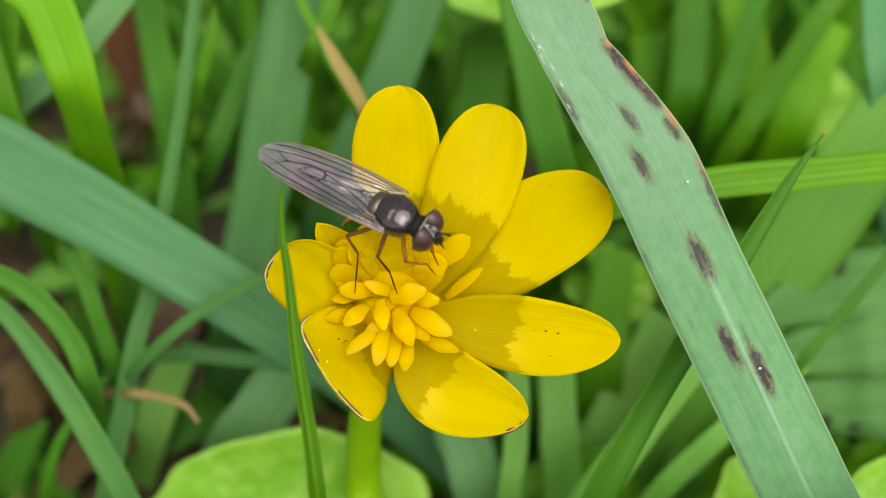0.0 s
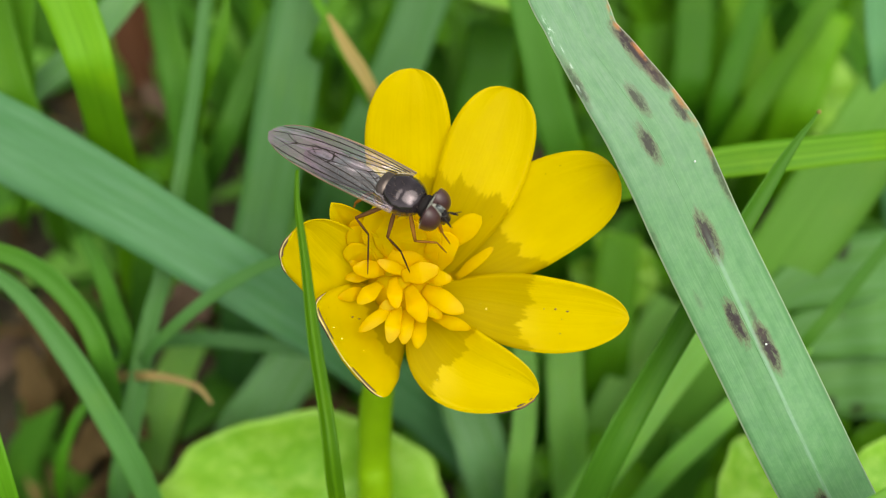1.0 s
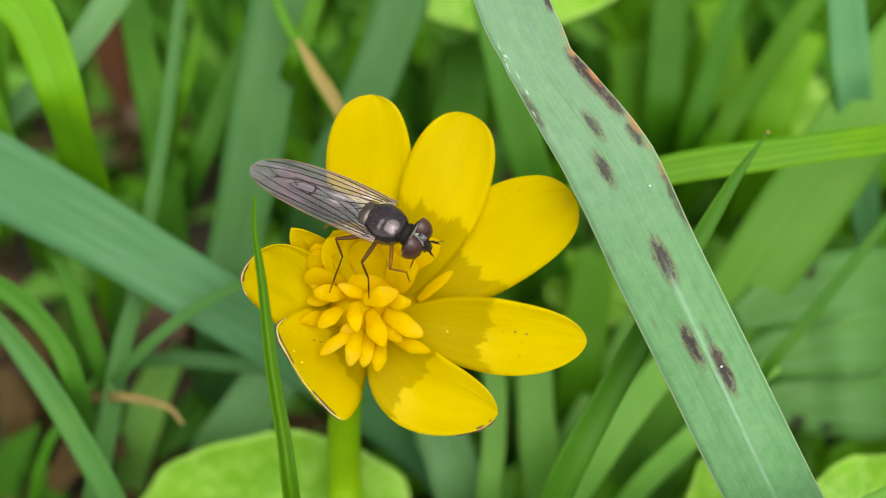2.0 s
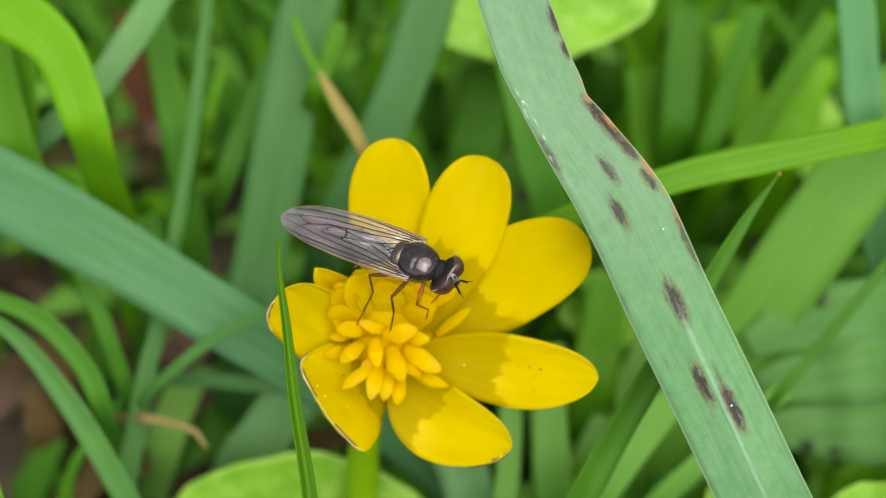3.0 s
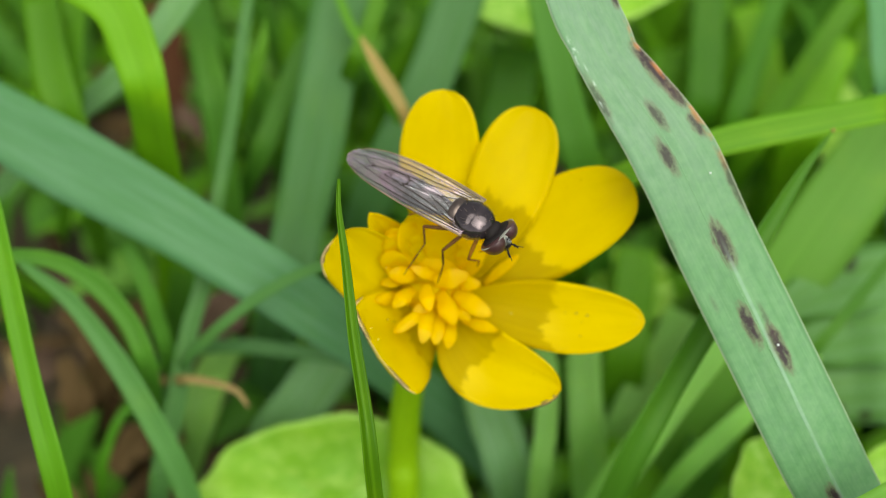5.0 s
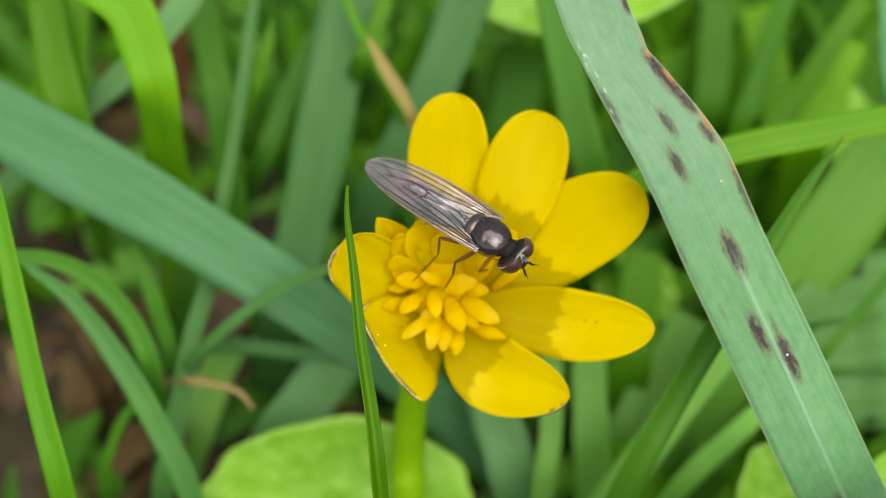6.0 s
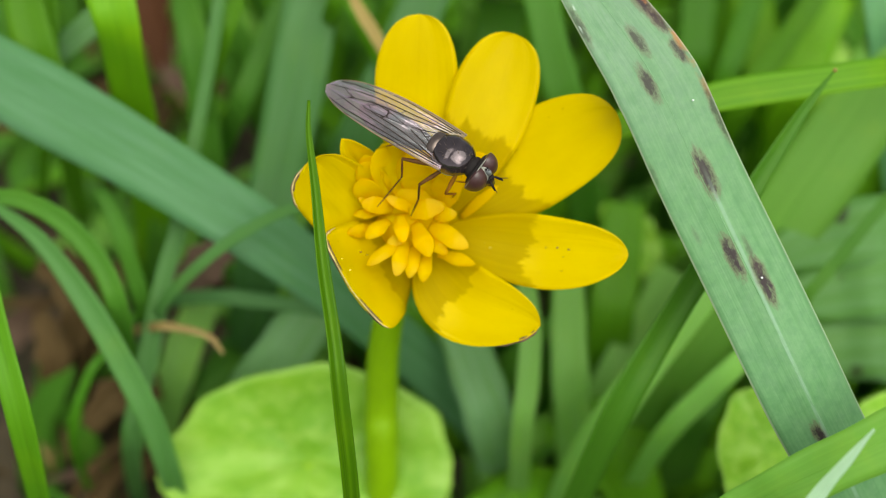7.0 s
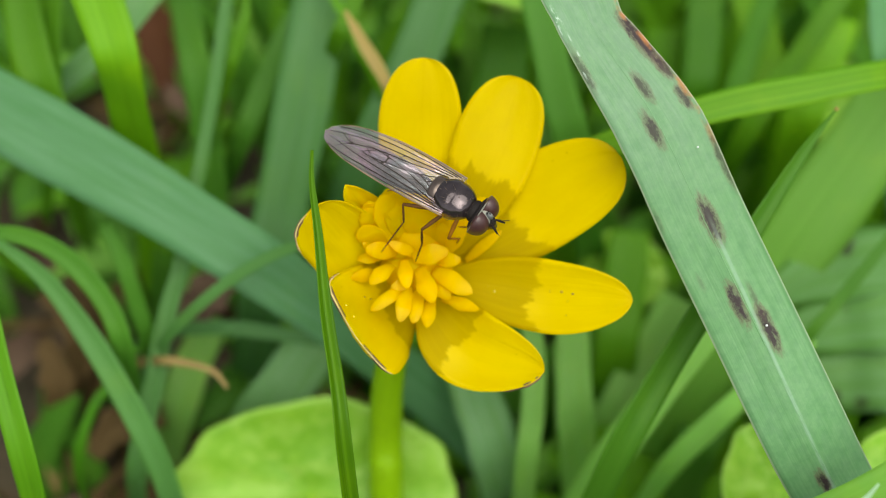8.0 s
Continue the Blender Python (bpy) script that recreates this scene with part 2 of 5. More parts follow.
def round_leaf_material():
    """A fleshy, shiny round leaf with a faint net of veins."""
    k = Nodes("round_leaf")
    uvn = k.tree.nodes.new("ShaderNodeUVMap")
    vor = k.add("TexVoronoi", Scale=4.0)
    vor.feature = "DISTANCE_TO_EDGE"
    warp = k.add("Mapping", Vector=uvn.outputs[0], Scale=(1.0, 1.0, 1.0))
    k.tree.links.new(warp.outputs[0], vor.inputs["Vector"])
    net = k.math("SUBTRACT", 1.0, k.ramp(vor.outputs["Distance"], 0.0, 0.10))
    big = k.noise(uvn.outputs[0], 2.2, 4.0, 0.55)
    fine = k.noise(uvn.outputs[0], 22.0, 4.0, 0.6)
    col = k.mix(k.ramp(big, 0.3, 0.7), (0.160, 0.355, 0.016), (0.265, 0.48, 0.036))
    col = k.mix(k.math("MULTIPLY", k.ramp(fine, 0.45, 0.75), 0.4), col, (0.33, 0.55, 0.06))
    col = k.mix(k.math("MULTIPLY", net, 0.12), col, (0.10, 0.26, 0.008))
    off = k.add("VectorMath", i0=uvn.outputs[0])
    off.operation = "SUBTRACT"
    off.inputs[1].default_value = (0.5, 0.5, 0)
    rad = k.add("VectorMath", i0=off.outputs[0])
    rad.operation = "LENGTH"
    mott = k.noise(uvn.outputs[0], 9.0, 5.0, 0.65)
    col = k.mix(k.math("MULTIPLY", k.ramp(mott, 0.45, 0.7), 0.4), col, (0.46, 0.64, 0.16))
    col = k.mix(k.math("MULTIPLY", k.ramp(rad.outputs["Value"], 0.44, 0.495), 0.22), col, (0.42, 0.60, 0.18))
    k.set(k.bsdf, "Base Color", col)
    k.set(k.bsdf, "Roughness", 0.42)
    k.set(k.bsdf, "Specular IOR Level", 0.25)
    k.bump(k.math("ADD", k.math("MULTIPLY", net, -0.12), k.math("MULTIPLY", big, 1.5)), 0.5, 0.0004)
    k.thin(k.mix(1.0, col, (1.3, 1.3, 0.5), "MULTIPLY"), 0.3)
    return k.mat


def wing_material():
    """A clear, slightly smoky and iridescent membrane."""
    k = Nodes("wing_membrane")
    k.tree.nodes.remove(k.bsdf)
    n = k.noise(k.obj(), 700.0, 3.0, 0.5)
    m = k.add("Mapping", Scale=(420.0, 3000.0, 600.0), Vector=k.obj())
    ripple = k.noise(m.outputs[0], 1.0, 3.0, 0.6)
    patch = k.noise(k.obj(), 380.0, 3.0, 0.5)
    relief = k.add("Bump", Strength=0.45, Distance=0.0002, Height=ripple)
    clear = k.add("BsdfTransparent", Color=k.mix(n, (0.72, 0.69, 0.66), (0.92, 0.90, 0.88)))
    sheen = k.add("BsdfGlossy", Color=k.mix(k.ramp(patch, 0.35, 0.65), (0.72, 0.80, 0.86), (0.98, 0.68, 0.82)), Roughness=0.20, Normal=relief.outputs[0])
    smoke = k.add("BsdfDiffuse", Color=(0.16, 0.13, 0.13, 1))
    a = k.add("MixShader", i0=k.math("MULTIPLY_ADD", n, 0.30, 0.12))
    k.tree.links.new(clear.outputs[0], a.inputs[1])
    k.tree.links.new(smoke.outputs[0], a.inputs[2])
    lw = k.add("Fresnel", IOR=1.45)
    gloss = k.math("MULTIPLY_ADD", k.ramp(ripple, 0.5, 0.66), 0.12, k.math("MULTIPLY_ADD", k.ramp(patch, 0.40, 0.60), 0.10, 0.10))
    b = k.add("MixShader", i0=k.math("MULTIPLY_ADD", lw.outputs[0], 0.18, gloss, True))
    k.tree.links.new(a.outputs[0], b.inputs[1])
    k.tree.links.new(sheen.outputs[0], b.inputs[2])
    k.tree.links.new(b.outputs[0], k.out.inputs[0])
    return k.mat


def eye_material():
    """Maroon compound eye with a fine facet relief."""
    k = Nodes("compound_eye")
    vor = k.add("TexVoronoi", Scale=14000.0)
    k.tree.links.new(k.obj(), vor.inputs["Vector"])
    big = k.noise(k.obj(), 900.0, 2.0, 0.5)
    k.set(k.bsdf, "Base Color", k.mix(big, (0.030, 0.010, 0.011), (0.062, 0.024, 0.024)))
    k.set(k.bsdf, "Roughness", 0.42)
    k.set(k.bsdf, "Coat Weight", 0.06)
    k.bump(vor.outputs["Distance"], 0.25, 0.00002)
    return k.mat


def ground_material():
    k = Nodes("soil_and_litter")
    a = k.noise(k.obj(), 60.0, 6.0, 0.65)
    b = k.noise(k.obj(), 420.0, 5.0, 0.6)
    col = k.mix(k.ramp(a, 0.35, 0.65), (0.040, 0.031, 0.017), (0.085, 0.060, 0.032))
    col = k.mix(k.ramp(b, 0.55, 0.75), col, (0.14, 0.092, 0.050))
    # moss and sward cover the soil in patches, everywhere beyond the thin spot
    sep = k.add("SeparateXYZ", Vector=k.obj())
    away = k.math("SQRT", k.math("ADD", k.math("POWER", sep.outputs[0], 2.0), k.math("POWER", k.math("SUBTRACT", sep.outputs[1], 0.06), 2.0)))
    tuft = k.noise(k.obj(), 9.0, 6.0, 0.65)
    sward = k.mix(k.ramp(k.noise(k.obj(), 0.8, 5.0, 0.6), 0.35, 0.65), (0.035, 0.085, 0.014), (0.065, 0.135, 0.024))
    cover = k.math("MULTIPLY", k.ramp(away, 0.15, 0.6), k.math("MULTIPLY_ADD", k.ramp(tuft, 0.3, 0.6), 0.4, 0.6))
    col = k.mix(cover, col, sward)
    k.set(k.bsdf, "Base Color", col)
    k.set(k.bsdf, "Roughness", 0.9)
    k.bump(k.math("ADD", a, b), 0.8, 0.002)
    return k.mat


MAT = {
    "fresh": leaf_material("grass_fresh", (0.092, 0.245, 0.008), (0.143, 0.345, 0.016)),
    "bright": leaf_material("grass_bright", (0.135, 0.335, 0.006), (0.215, 0.455, 0.016), translucency=0.4),
    "mid": leaf_material("grass_mid", (0.072, 0.205, 0.018), (0.112, 0.29, 0.034)),
    "blue": leaf_material("grass_blue", (0.108, 0.28, 0.102), (0.128, 0.322, 0.120), bloom=0.18),
    "pale": leaf_material("grass_pale", (0.11, 0.26, 0.065), (0.20, 0.39, 0.11), bloom=0.3),
    "wide": leaf_material("grass_wide", (0.145, 0.315, 0.042), (0.190, 0.395, 0.060)),
    "ribbed": leaf_material("ribbed_leaf", (0.095, 0.245, 0.034), (0.150, 0.335, 0.062), bloom=0.2, vein=8.0, spots=0.85),
    "ribside": leaf_material("grass_ribbed", (0.085, 0.255, 0.005), (0.24, 0.47, 0.025), vein=9.0, contrast=0.95),
    "arch": leaf_material("grass_arching", (0.075, 0.205, 0.035), (0.115, 0.285, 0.055), bloom=0.12),
    # grass_blue darkened: the shade behind the flower is put into the colour
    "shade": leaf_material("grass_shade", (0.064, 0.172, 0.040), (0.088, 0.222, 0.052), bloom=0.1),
    "tipg": leaf_material("grass_tip", (0.064, 0.192, 0.012), (0.112, 0.28, 0.026), vein=5.0),
    "whitish": leaf_material("grass_tip_pale", (0.32, 0.46, 0.32), (0.46, 0.60, 0.46), vein=6.0, yellow=0.0),
    # raised colour makes up for the light that low, overshadowed blades lack
    "soft": leaf_material("grass_lit", (0.23, 0.45, 0.075), (0.30, 0.56, 0.10), bloom=0.15),
    "front": leaf_material("grass_front", (0.048, 0.135, 0.003), (0.125, 0.27, 0.005), vein=4.0, contrast=0.7),
    "dark": leaf_material("grass_dark", (0.054, 0.18, 0.007), (0.092, 0.265, 0.014)),
    "dry": leaf_material("grass_dry", (0.40, 0.30, 0.08), (0.58, 0.44, 0.18), vein=10.0, yellow=0.1),
    "rust": leaf_material("grass_rusty", (0.30, 0.20, 0.05), (0.46, 0.35, 0.17), vein=10.0, yellow=0.1),
    "brown": leaf_material("dead_leaf", (0.050, 0.030, 0.010), (0.10, 0.062, 0.024), rough=0.8, vein=6.0, translucency=0.1, yellow=0.1),
    "russet": leaf_material("russet_dead_leaf", (0.040, 0.014, 0.005), (0.068, 0.025, 0.009), rough=0.8, vein=6.0, translucency=0.1, yellow=0.1),
    "pink": leaf_material("litter_leaf", (0.085, 0.050, 0.034), (0.15, 0.095, 0.065), rough=0.8, vein=6.0, translucency=0.1, yellow=0.1),
    "palerib": plain("pale_blade_rib", (0.16, 0.33, 0.14), 0.45, translucency=0.2, scale=500.0),
    "spotted": spotted_material(),
    "petal": petal_material(),
    "round": round_leaf_material(),
    "anther": plain("anther", (0.81, 0.555, 0.0008), 0.36, spread=0.12, translucency=0.48, spec=0.10, bump=0.1, depth=0.0008),
    "petaloid": plain("upper_anther", (0.83, 0.575, 0.0008), 0.5, spread=0.10, translucency=0.48, spec=0.06, bump=0.1, depth=0.0012),
    "grain": plain("dark_grain", (0.10, 0.05, 0.008), 0.7),
    "glint": plain("pale_fleck", (0.85, 0.72, 0.10), 0.15, spec=0.6),
    "stem": plain("flower_stalk", (0.27, 0.47, 0.006), 0.4, translucency=0.3, spread=0.18, scale=350.0),
    "sepal": plain("sepal", (0.30, 0.38, 0.07), 0.5, translucency=0.3),
    "dryrim": plain("dry_petal_edge", (0.50, 0.38, 0.16), 0.7, spread=0.5, scale=2500.0),
    "scar": plain("petal_scar", (0.11, 0.062, 0.034), 0.8, spread=0.6, scale=2500.0),
    "chitin": plain("dark_bronze_chitin", (0.035, 0.023, 0.021), 0.22, metal=0.35, spread=0.3, spec=0.6, bump=0.12, coat=0.25),
    "scutum": plain("bronze_scutum", (0.074, 0.056, 0.062), 0.13, metal=0.8, spread=0.6, spec=0.6, bump=0.15, coat=0.12),
    "scutellum": plain("pale_bronze_scutellum", (0.13, 0.095, 0.085), 0.30, metal=0.75, spread=0.4, spec=0.6, bump=0.15),
    "dust": plain("greyish_dusting", (0.24, 0.23, 0.20), 0.6, spread=0.4, scale=3000.0),
    "brow": plain("dusted_brow", (0.13, 0.135, 0.14), 0.45, spread=0.5, scale=3000.0),
    "leg": plain("amber_leg", (0.26, 0.105, 0.012), 0.5, spread=0.45, scale=1600.0, spec=0.2),
    "legdark": plain("dark_leg", (0.085, 0.036, 0.010), 0.55, spread=0.7, scale=1600.0, spec=0.15),
    "black": plain("black_bristle", (0.012, 0.009, 0.009), 0.7, spec=0.15),
    "costa": plain("wing_front_margin", (0.20, 0.13, 0.07), 0.35, spread=0.35, spec=0.4),
    "vein": plain("wing_vein", (0.018, 0.011, 0.009), 0.5, spec=0.25),
    "hair": plain("fly_hair", (0.09, 0.06, 0.035), 0.5),
    "eye": eye_material(),
    "wing": wing_material(),
    "soil": ground_material(),
    "speck": plain("white_grain", (0.8, 0.82, 0.78), 0.5),
}


# ---- mesh helpers ----
def mesh_from(name, verts, faces, mat, uvs=None, smooth=True):
    me = bpy.data.meshes.new(name)
    me.from_pydata([tuple(c * MM for c in v) for v in verts], [], faces)
    if uvs is not None:
        layer = me.uv_layers.new(name="UVMap")
        idx = np.empty(len(me.loops), dtype=np.int32)
        me.loops.foreach_get("vertex_index", idx)
        layer.data.foreach_set("uv", np.asarray(uvs, dtype=np.float32)[idx].ravel())
    me.materials.append(mat)
    me.polygons.foreach_set("use_smooth", [smooth] * len(me.polygons))
    me.update()
    return me


def part(name, me, parent, label=""):
    ob = new(name, me)
    ob.parent = parent
    return tagged(ob, label)


def spline(points, n):
    """Catmull-Rom through the points: n + 1 samples."""
    p = [np.asarray(q, float) for q in points]
    p = [2 * p[0] - p[1], *p, 2 * p[-1] - p[-2]]
    out, segs = [], len(p) - 3
    for i in range(n + 1):
        x = i / n * segs
        k = min(int(x), segs - 1)
        t = x - k
        a, b, c, d = p[k:k + 4]
        out.append(0.5 * (2 * b + (c - a) * t + (2 * a - 5 * b + 4 * c - d) * t * t + (3 * b - a - 3 * c + d) * t ** 3))
    return np.array(out)


def unit(v):
    return v / (np.linalg.norm(v) + 1e-9)


FACE = np.array((0.0, -0.574, 0.819))


def strip(points, widths, roll=0.0, fold=0.06, thick=0.22, n=28, cross=6, wave=0.03, seed=0, rib=0.0, face=FACE):
    """A blade: a thin folded band along a curve, with both faces and rims. fold raises both halves from the midrib."""
    rnd = np.random.RandomState(seed)
    path = spline(points, n)
    ws = np.interp(np.linspace(0, 1, n + 1), np.linspace(0, 1, len(widths)), widths)
    rolls = np.interp(np.linspace(0, 1, n + 1), np.linspace(0, 1, len(roll)), roll) if isinstance(roll, tuple) else [roll] * (n + 1)
    folds = np.interp(np.linspace(0, 1, n + 1), np.linspace(0, 1, len(fold)), fold) if isinstance(fold, tuple) else [fold] * (n + 1)
    ph, fr = rnd.rand(2) * 6.28, 2 + rnd.rand(2) * 3
    verts, uvs, faces = [], [], []
    length = 0.0
    for i in range(n + 1):
        t = unit(path[min(i + 1, n)] - path[max(i - 1, 0)])
        s = unit(np.cross(t, face))
        nn = unit(np.cross(s, t))
        a = radians(rolls[i])
        s, nn = s * math.cos(a) + nn * math.sin(a), nn * math.cos(a) - s * math.sin(a)
        if i:
            length += np.linalg.norm(path[i] - path[i - 1])
        for side in (0, 1):
            for j in range(cross + 1):
                x = 2 * j / cross - 1
                edge = 1 + wave * math.sin(fr[0 if x < 0 else 1] * i / n * 6.28 + ph[0 if x < 0 else 1])
                up = folds[i] * ws[i] * abs(x) - rib * ws[i] * max(0, 1 - abs(x) * 2.5)
                th = thick * (1 - 0.75 * x * x)
                verts.append(path[i] + s * x * edge * ws[i] / 2 + nn * (up - (th if side else 0)))
                uvs.append((j / cross, length))
    row = cross + 1
    for i in range(n):
        for side in (0, 1):
            b = (2 * i + side) * row
            for j in range(cross):
                q = (b + j, b + j + 1, b + j + 1 + 2 * row, b + j + 2 * row)
                faces.append(q if side == 0 else q[::-1])
        for j in (0, cross):
            b = 2 * i * row + j
            q = (b, b + 2 * row, b + 3 * row, b + row)
            faces.append(q if j == 0 else q[::-1])
    for i in (0, n):
        b = 2 * i * row
        for j in range(cross):
            q = (b + j, b + row + j, b + row + j + 1, b + j + 1)
            faces.append(q if i == 0 else q[::-1])
    return verts, faces, uvs


def blade(label, mat, points, widths, name="grass_blade", category="grass", group="grass blades", ribs="", slim=1.0, **kw):
    """A single leaf of grass, a thing of its own, with its origin at its foot (the last point)."""
    foot = np.asarray(points[-1], float)
    verts, faces, uvs = strip([np.asarray(p) - foot for p in points], widths, **kw)
    ob = new(name, mesh_from(name, verts, faces, MAT[mat], uvs))
    ob.location = foot * MM
    cross = kw.get("cross", 6)
    row, mid = 2 * (cross + 1), cross // 2
    ridge = [verts[i * row + mid] for i in range(0, len(verts) // row, 2)]
    mean = slim * sum(widths) / len(widths)
    part("midrib", mesh_from("midrib", *tube(ridge, [0.006 * mean, 0.011 * mean, 0.016 * mean], 6, 40), MAT[ribs or mat]), ob)
    return tagged(ob, label, category, group)


def ball(rx, ry, rz, centre=(0, 0, 0), seg=20, rings=12, shape=None):
    """An ellipsoid; shape(x, y, z) may bend its unit points first."""
    verts, faces = [], []
    for i in range(rings + 1):
        a = math.pi * i / rings
        for j in range(seg):
            b = 2 * math.pi * j / seg
            p = (math.cos(a), math.sin(a) * math.cos(b), math.sin(a) * math.sin(b))
            p = shape(*p) if shape else p
            verts.append((p[0] * rx + centre[0], p[1] * ry + centre[1], p[2] * rz + centre[2]))
    for i in range(rings):
        for j in range(seg):
            k = (j + 1) % seg
            faces.append((i * seg + j, (i + 1) * seg + j, (i + 1) * seg + k, i * seg + k))
    return verts, faces


def tube(points, radii, seg=8, n=16):
    """A tapering tube with closed ends along a curve."""
    path = spline(points, n) if len(points) > 2 else np.linspace(points[0], points[1], n + 1)
    rs = np.interp(np.linspace(0, 1, n + 1), np.linspace(0, 1, len(radii)), radii)
    ref = unit(np.array((0.31, 0.52, 0.79)))
    verts, faces = [], []
    for i in range(n + 1):
        t = unit(path[min(i + 1, n)] - path[max(i - 1, 0)])
        a = unit(np.cross(t, ref))
        b = np.cross(t, a)
        for j in range(seg):
            w = 2 * math.pi * j / seg
            verts.append(path[i] + rs[i] * (math.cos(w) * a + math.sin(w) * b))
    for i in range(n):
        for j in range(seg):
            k = (j + 1) % seg
            faces.append((i * seg + j, i * seg + k, (i + 1) * seg + k, (i + 1) * seg + j))
    faces.append(tuple(range(seg))[::-1])
    faces.append(tuple(range(n * seg, (n + 1) * seg)))
    return verts, faces


def joined(*pieces):
    verts, faces = [], []
    for v, f in pieces:
        off = len(verts)
        verts.extend(v)
        faces.extend(tuple(i + off for i in q) for q in f)
    return verts, faces


# ---- ground ----
def build_ground():
    """One sheet: lumpy soil below the flower, growing coarser out to the horizon."""
    n, size = 110, 400000.0
    verts, faces = [], []
    for i in range(n + 1):
        for j in range(n + 1):
            x, y = (i / n - 0.5) * 2, (j / n - 0.5) * 2
            x, y = math.copysign(0.0006 * abs(x) + abs(x) ** 11, x) * size, math.copysign(0.0006 * abs(y) + abs(y) ** 11, y) * size + 60
            fade = math.exp(-math.hypot(x, y - 60) / 900)
            z = (3.0 * noise.noise(Vector((x, y, 0)) * 0.05) + 1.2 * noise.noise(Vector((x, y, 3)) * 0.25)) * fade
            verts.append((x, y, z - 3))
    for i in range(n):
        for j in range(n):
            a = i * (n + 1) + j
            faces.append((a, a + n + 1, a + n + 2, a + 1))
    me = mesh_from("ground", verts, faces, MAT["soil"])
    return tagged(new("ground", me), "dark damp soil with crumbled leaf litter", "ground", kind="structure")


build_ground()

# ---- the flower ----
flower = new("celandine_flower")
flower.matrix_world = Matrix.Translation(Vector((-1.99, 42.39, 46.41)) * MM) @ pose(0, 0, 0, 35, 0, 0)
tagged(flower, "glossy yellow celandine flower with one scarred petal", "flower")


def petal_mesh(base, mid, tip, width, cup=0.12, roll=0.0, tipness=2.4, widest=0.62, neck=0.3, seed=0, ragged=0.0, mat="petal"):
    """A petal in the flower's space (right, up, out): an obovate, cupped sheet along base, mid, tip."""
    rnd = np.random.RandomState(seed)
    n, cross = 26, 14
    steps = [math.sin(math.pi / 2 * i / n) for i in range(n + 1)]
    fine = spline([base, mid, tip], 400)
    path = [fine[round(s * 400)] for s in steps]
    verts, uvs, faces = [], [], []
    ph = rnd.rand(4) * 6.28
    for i in range(n + 1):
        s = steps[i]
        if s < widest:
            h = neck + (1 - neck) * (1 - (1 - s / widest) ** 2) ** 0.9
        else:
            h = max(0.0, 1 - ((s - widest) / (1 - widest)) ** tipness) ** (1 / tipness if tipness > 2 else 0.5)
        h = max(h, 0.015)
        t = unit(fine[min(round(s * 400) + 6, 400)] - fine[max(round(s * 400) - 6, 0)])
        sd = unit(np.cross(t, (0, 0, 1.0)))
        nn = unit(np.cross(sd, t))
        a = radians(roll)
        sd, nn = sd * math.cos(a) + nn * math.sin(a), nn * math.cos(a) - sd * math.sin(a)
        for side in (0, 1):
            for j in range(cross + 1):
                x = 2 * j / cross - 1
                w = h * width / 2 * (1 + 0.02 * math.sin(9 * s + ph[0] + x))
                rip = 0.07 * math.sin(5 * s + 3 * x + ph[1]) * s + 0.025 * math.sin(11 * x + ph[2]) * s
                if ragged:
                    rip += ragged * noise.noise(Vector((x * 3, s * 5, seed)))
                up = cup * width * x * x * h + rip * min(1, h * 2) - (0.22 * (1 - 0.6 * x * x) if side else 0)
                verts.append(path[i] + sd * x * w + nn * up)
                uvs.append((j / cross, s))
    row = cross + 1
    for i in range(n):
        for side in (0, 1):
            b = (2 * i + side) * row
            for j in range(cross):
                q = (b + j, b + j + 1, b + j + 1 + 2 * row, b + j + 2 * row)
                faces.append(q if side == 0 else q[::-1])
        for j in (0, cross):
            b = 2 * i * row + j
            q = (b, b + 2 * row, b + 3 * row, b + row)
            faces.append(q if j == 0 else q[::-1])
    b = 2 * n * row
    for j in range(cross):
        faces.append((b + j, b + j + 1, b + row + j + 1, b + row + j))
    def rim(j, i0, i1):
        step = 1 if i1 > i0 else -1
        return [tuple((verts[2 * i * row + j] + verts[(2 * i + 1) * row + j]) / 2) for i in range(i0, i1 + step, step)]

    return mesh_from("petal", verts, faces, MAT[mat], uvs), rim


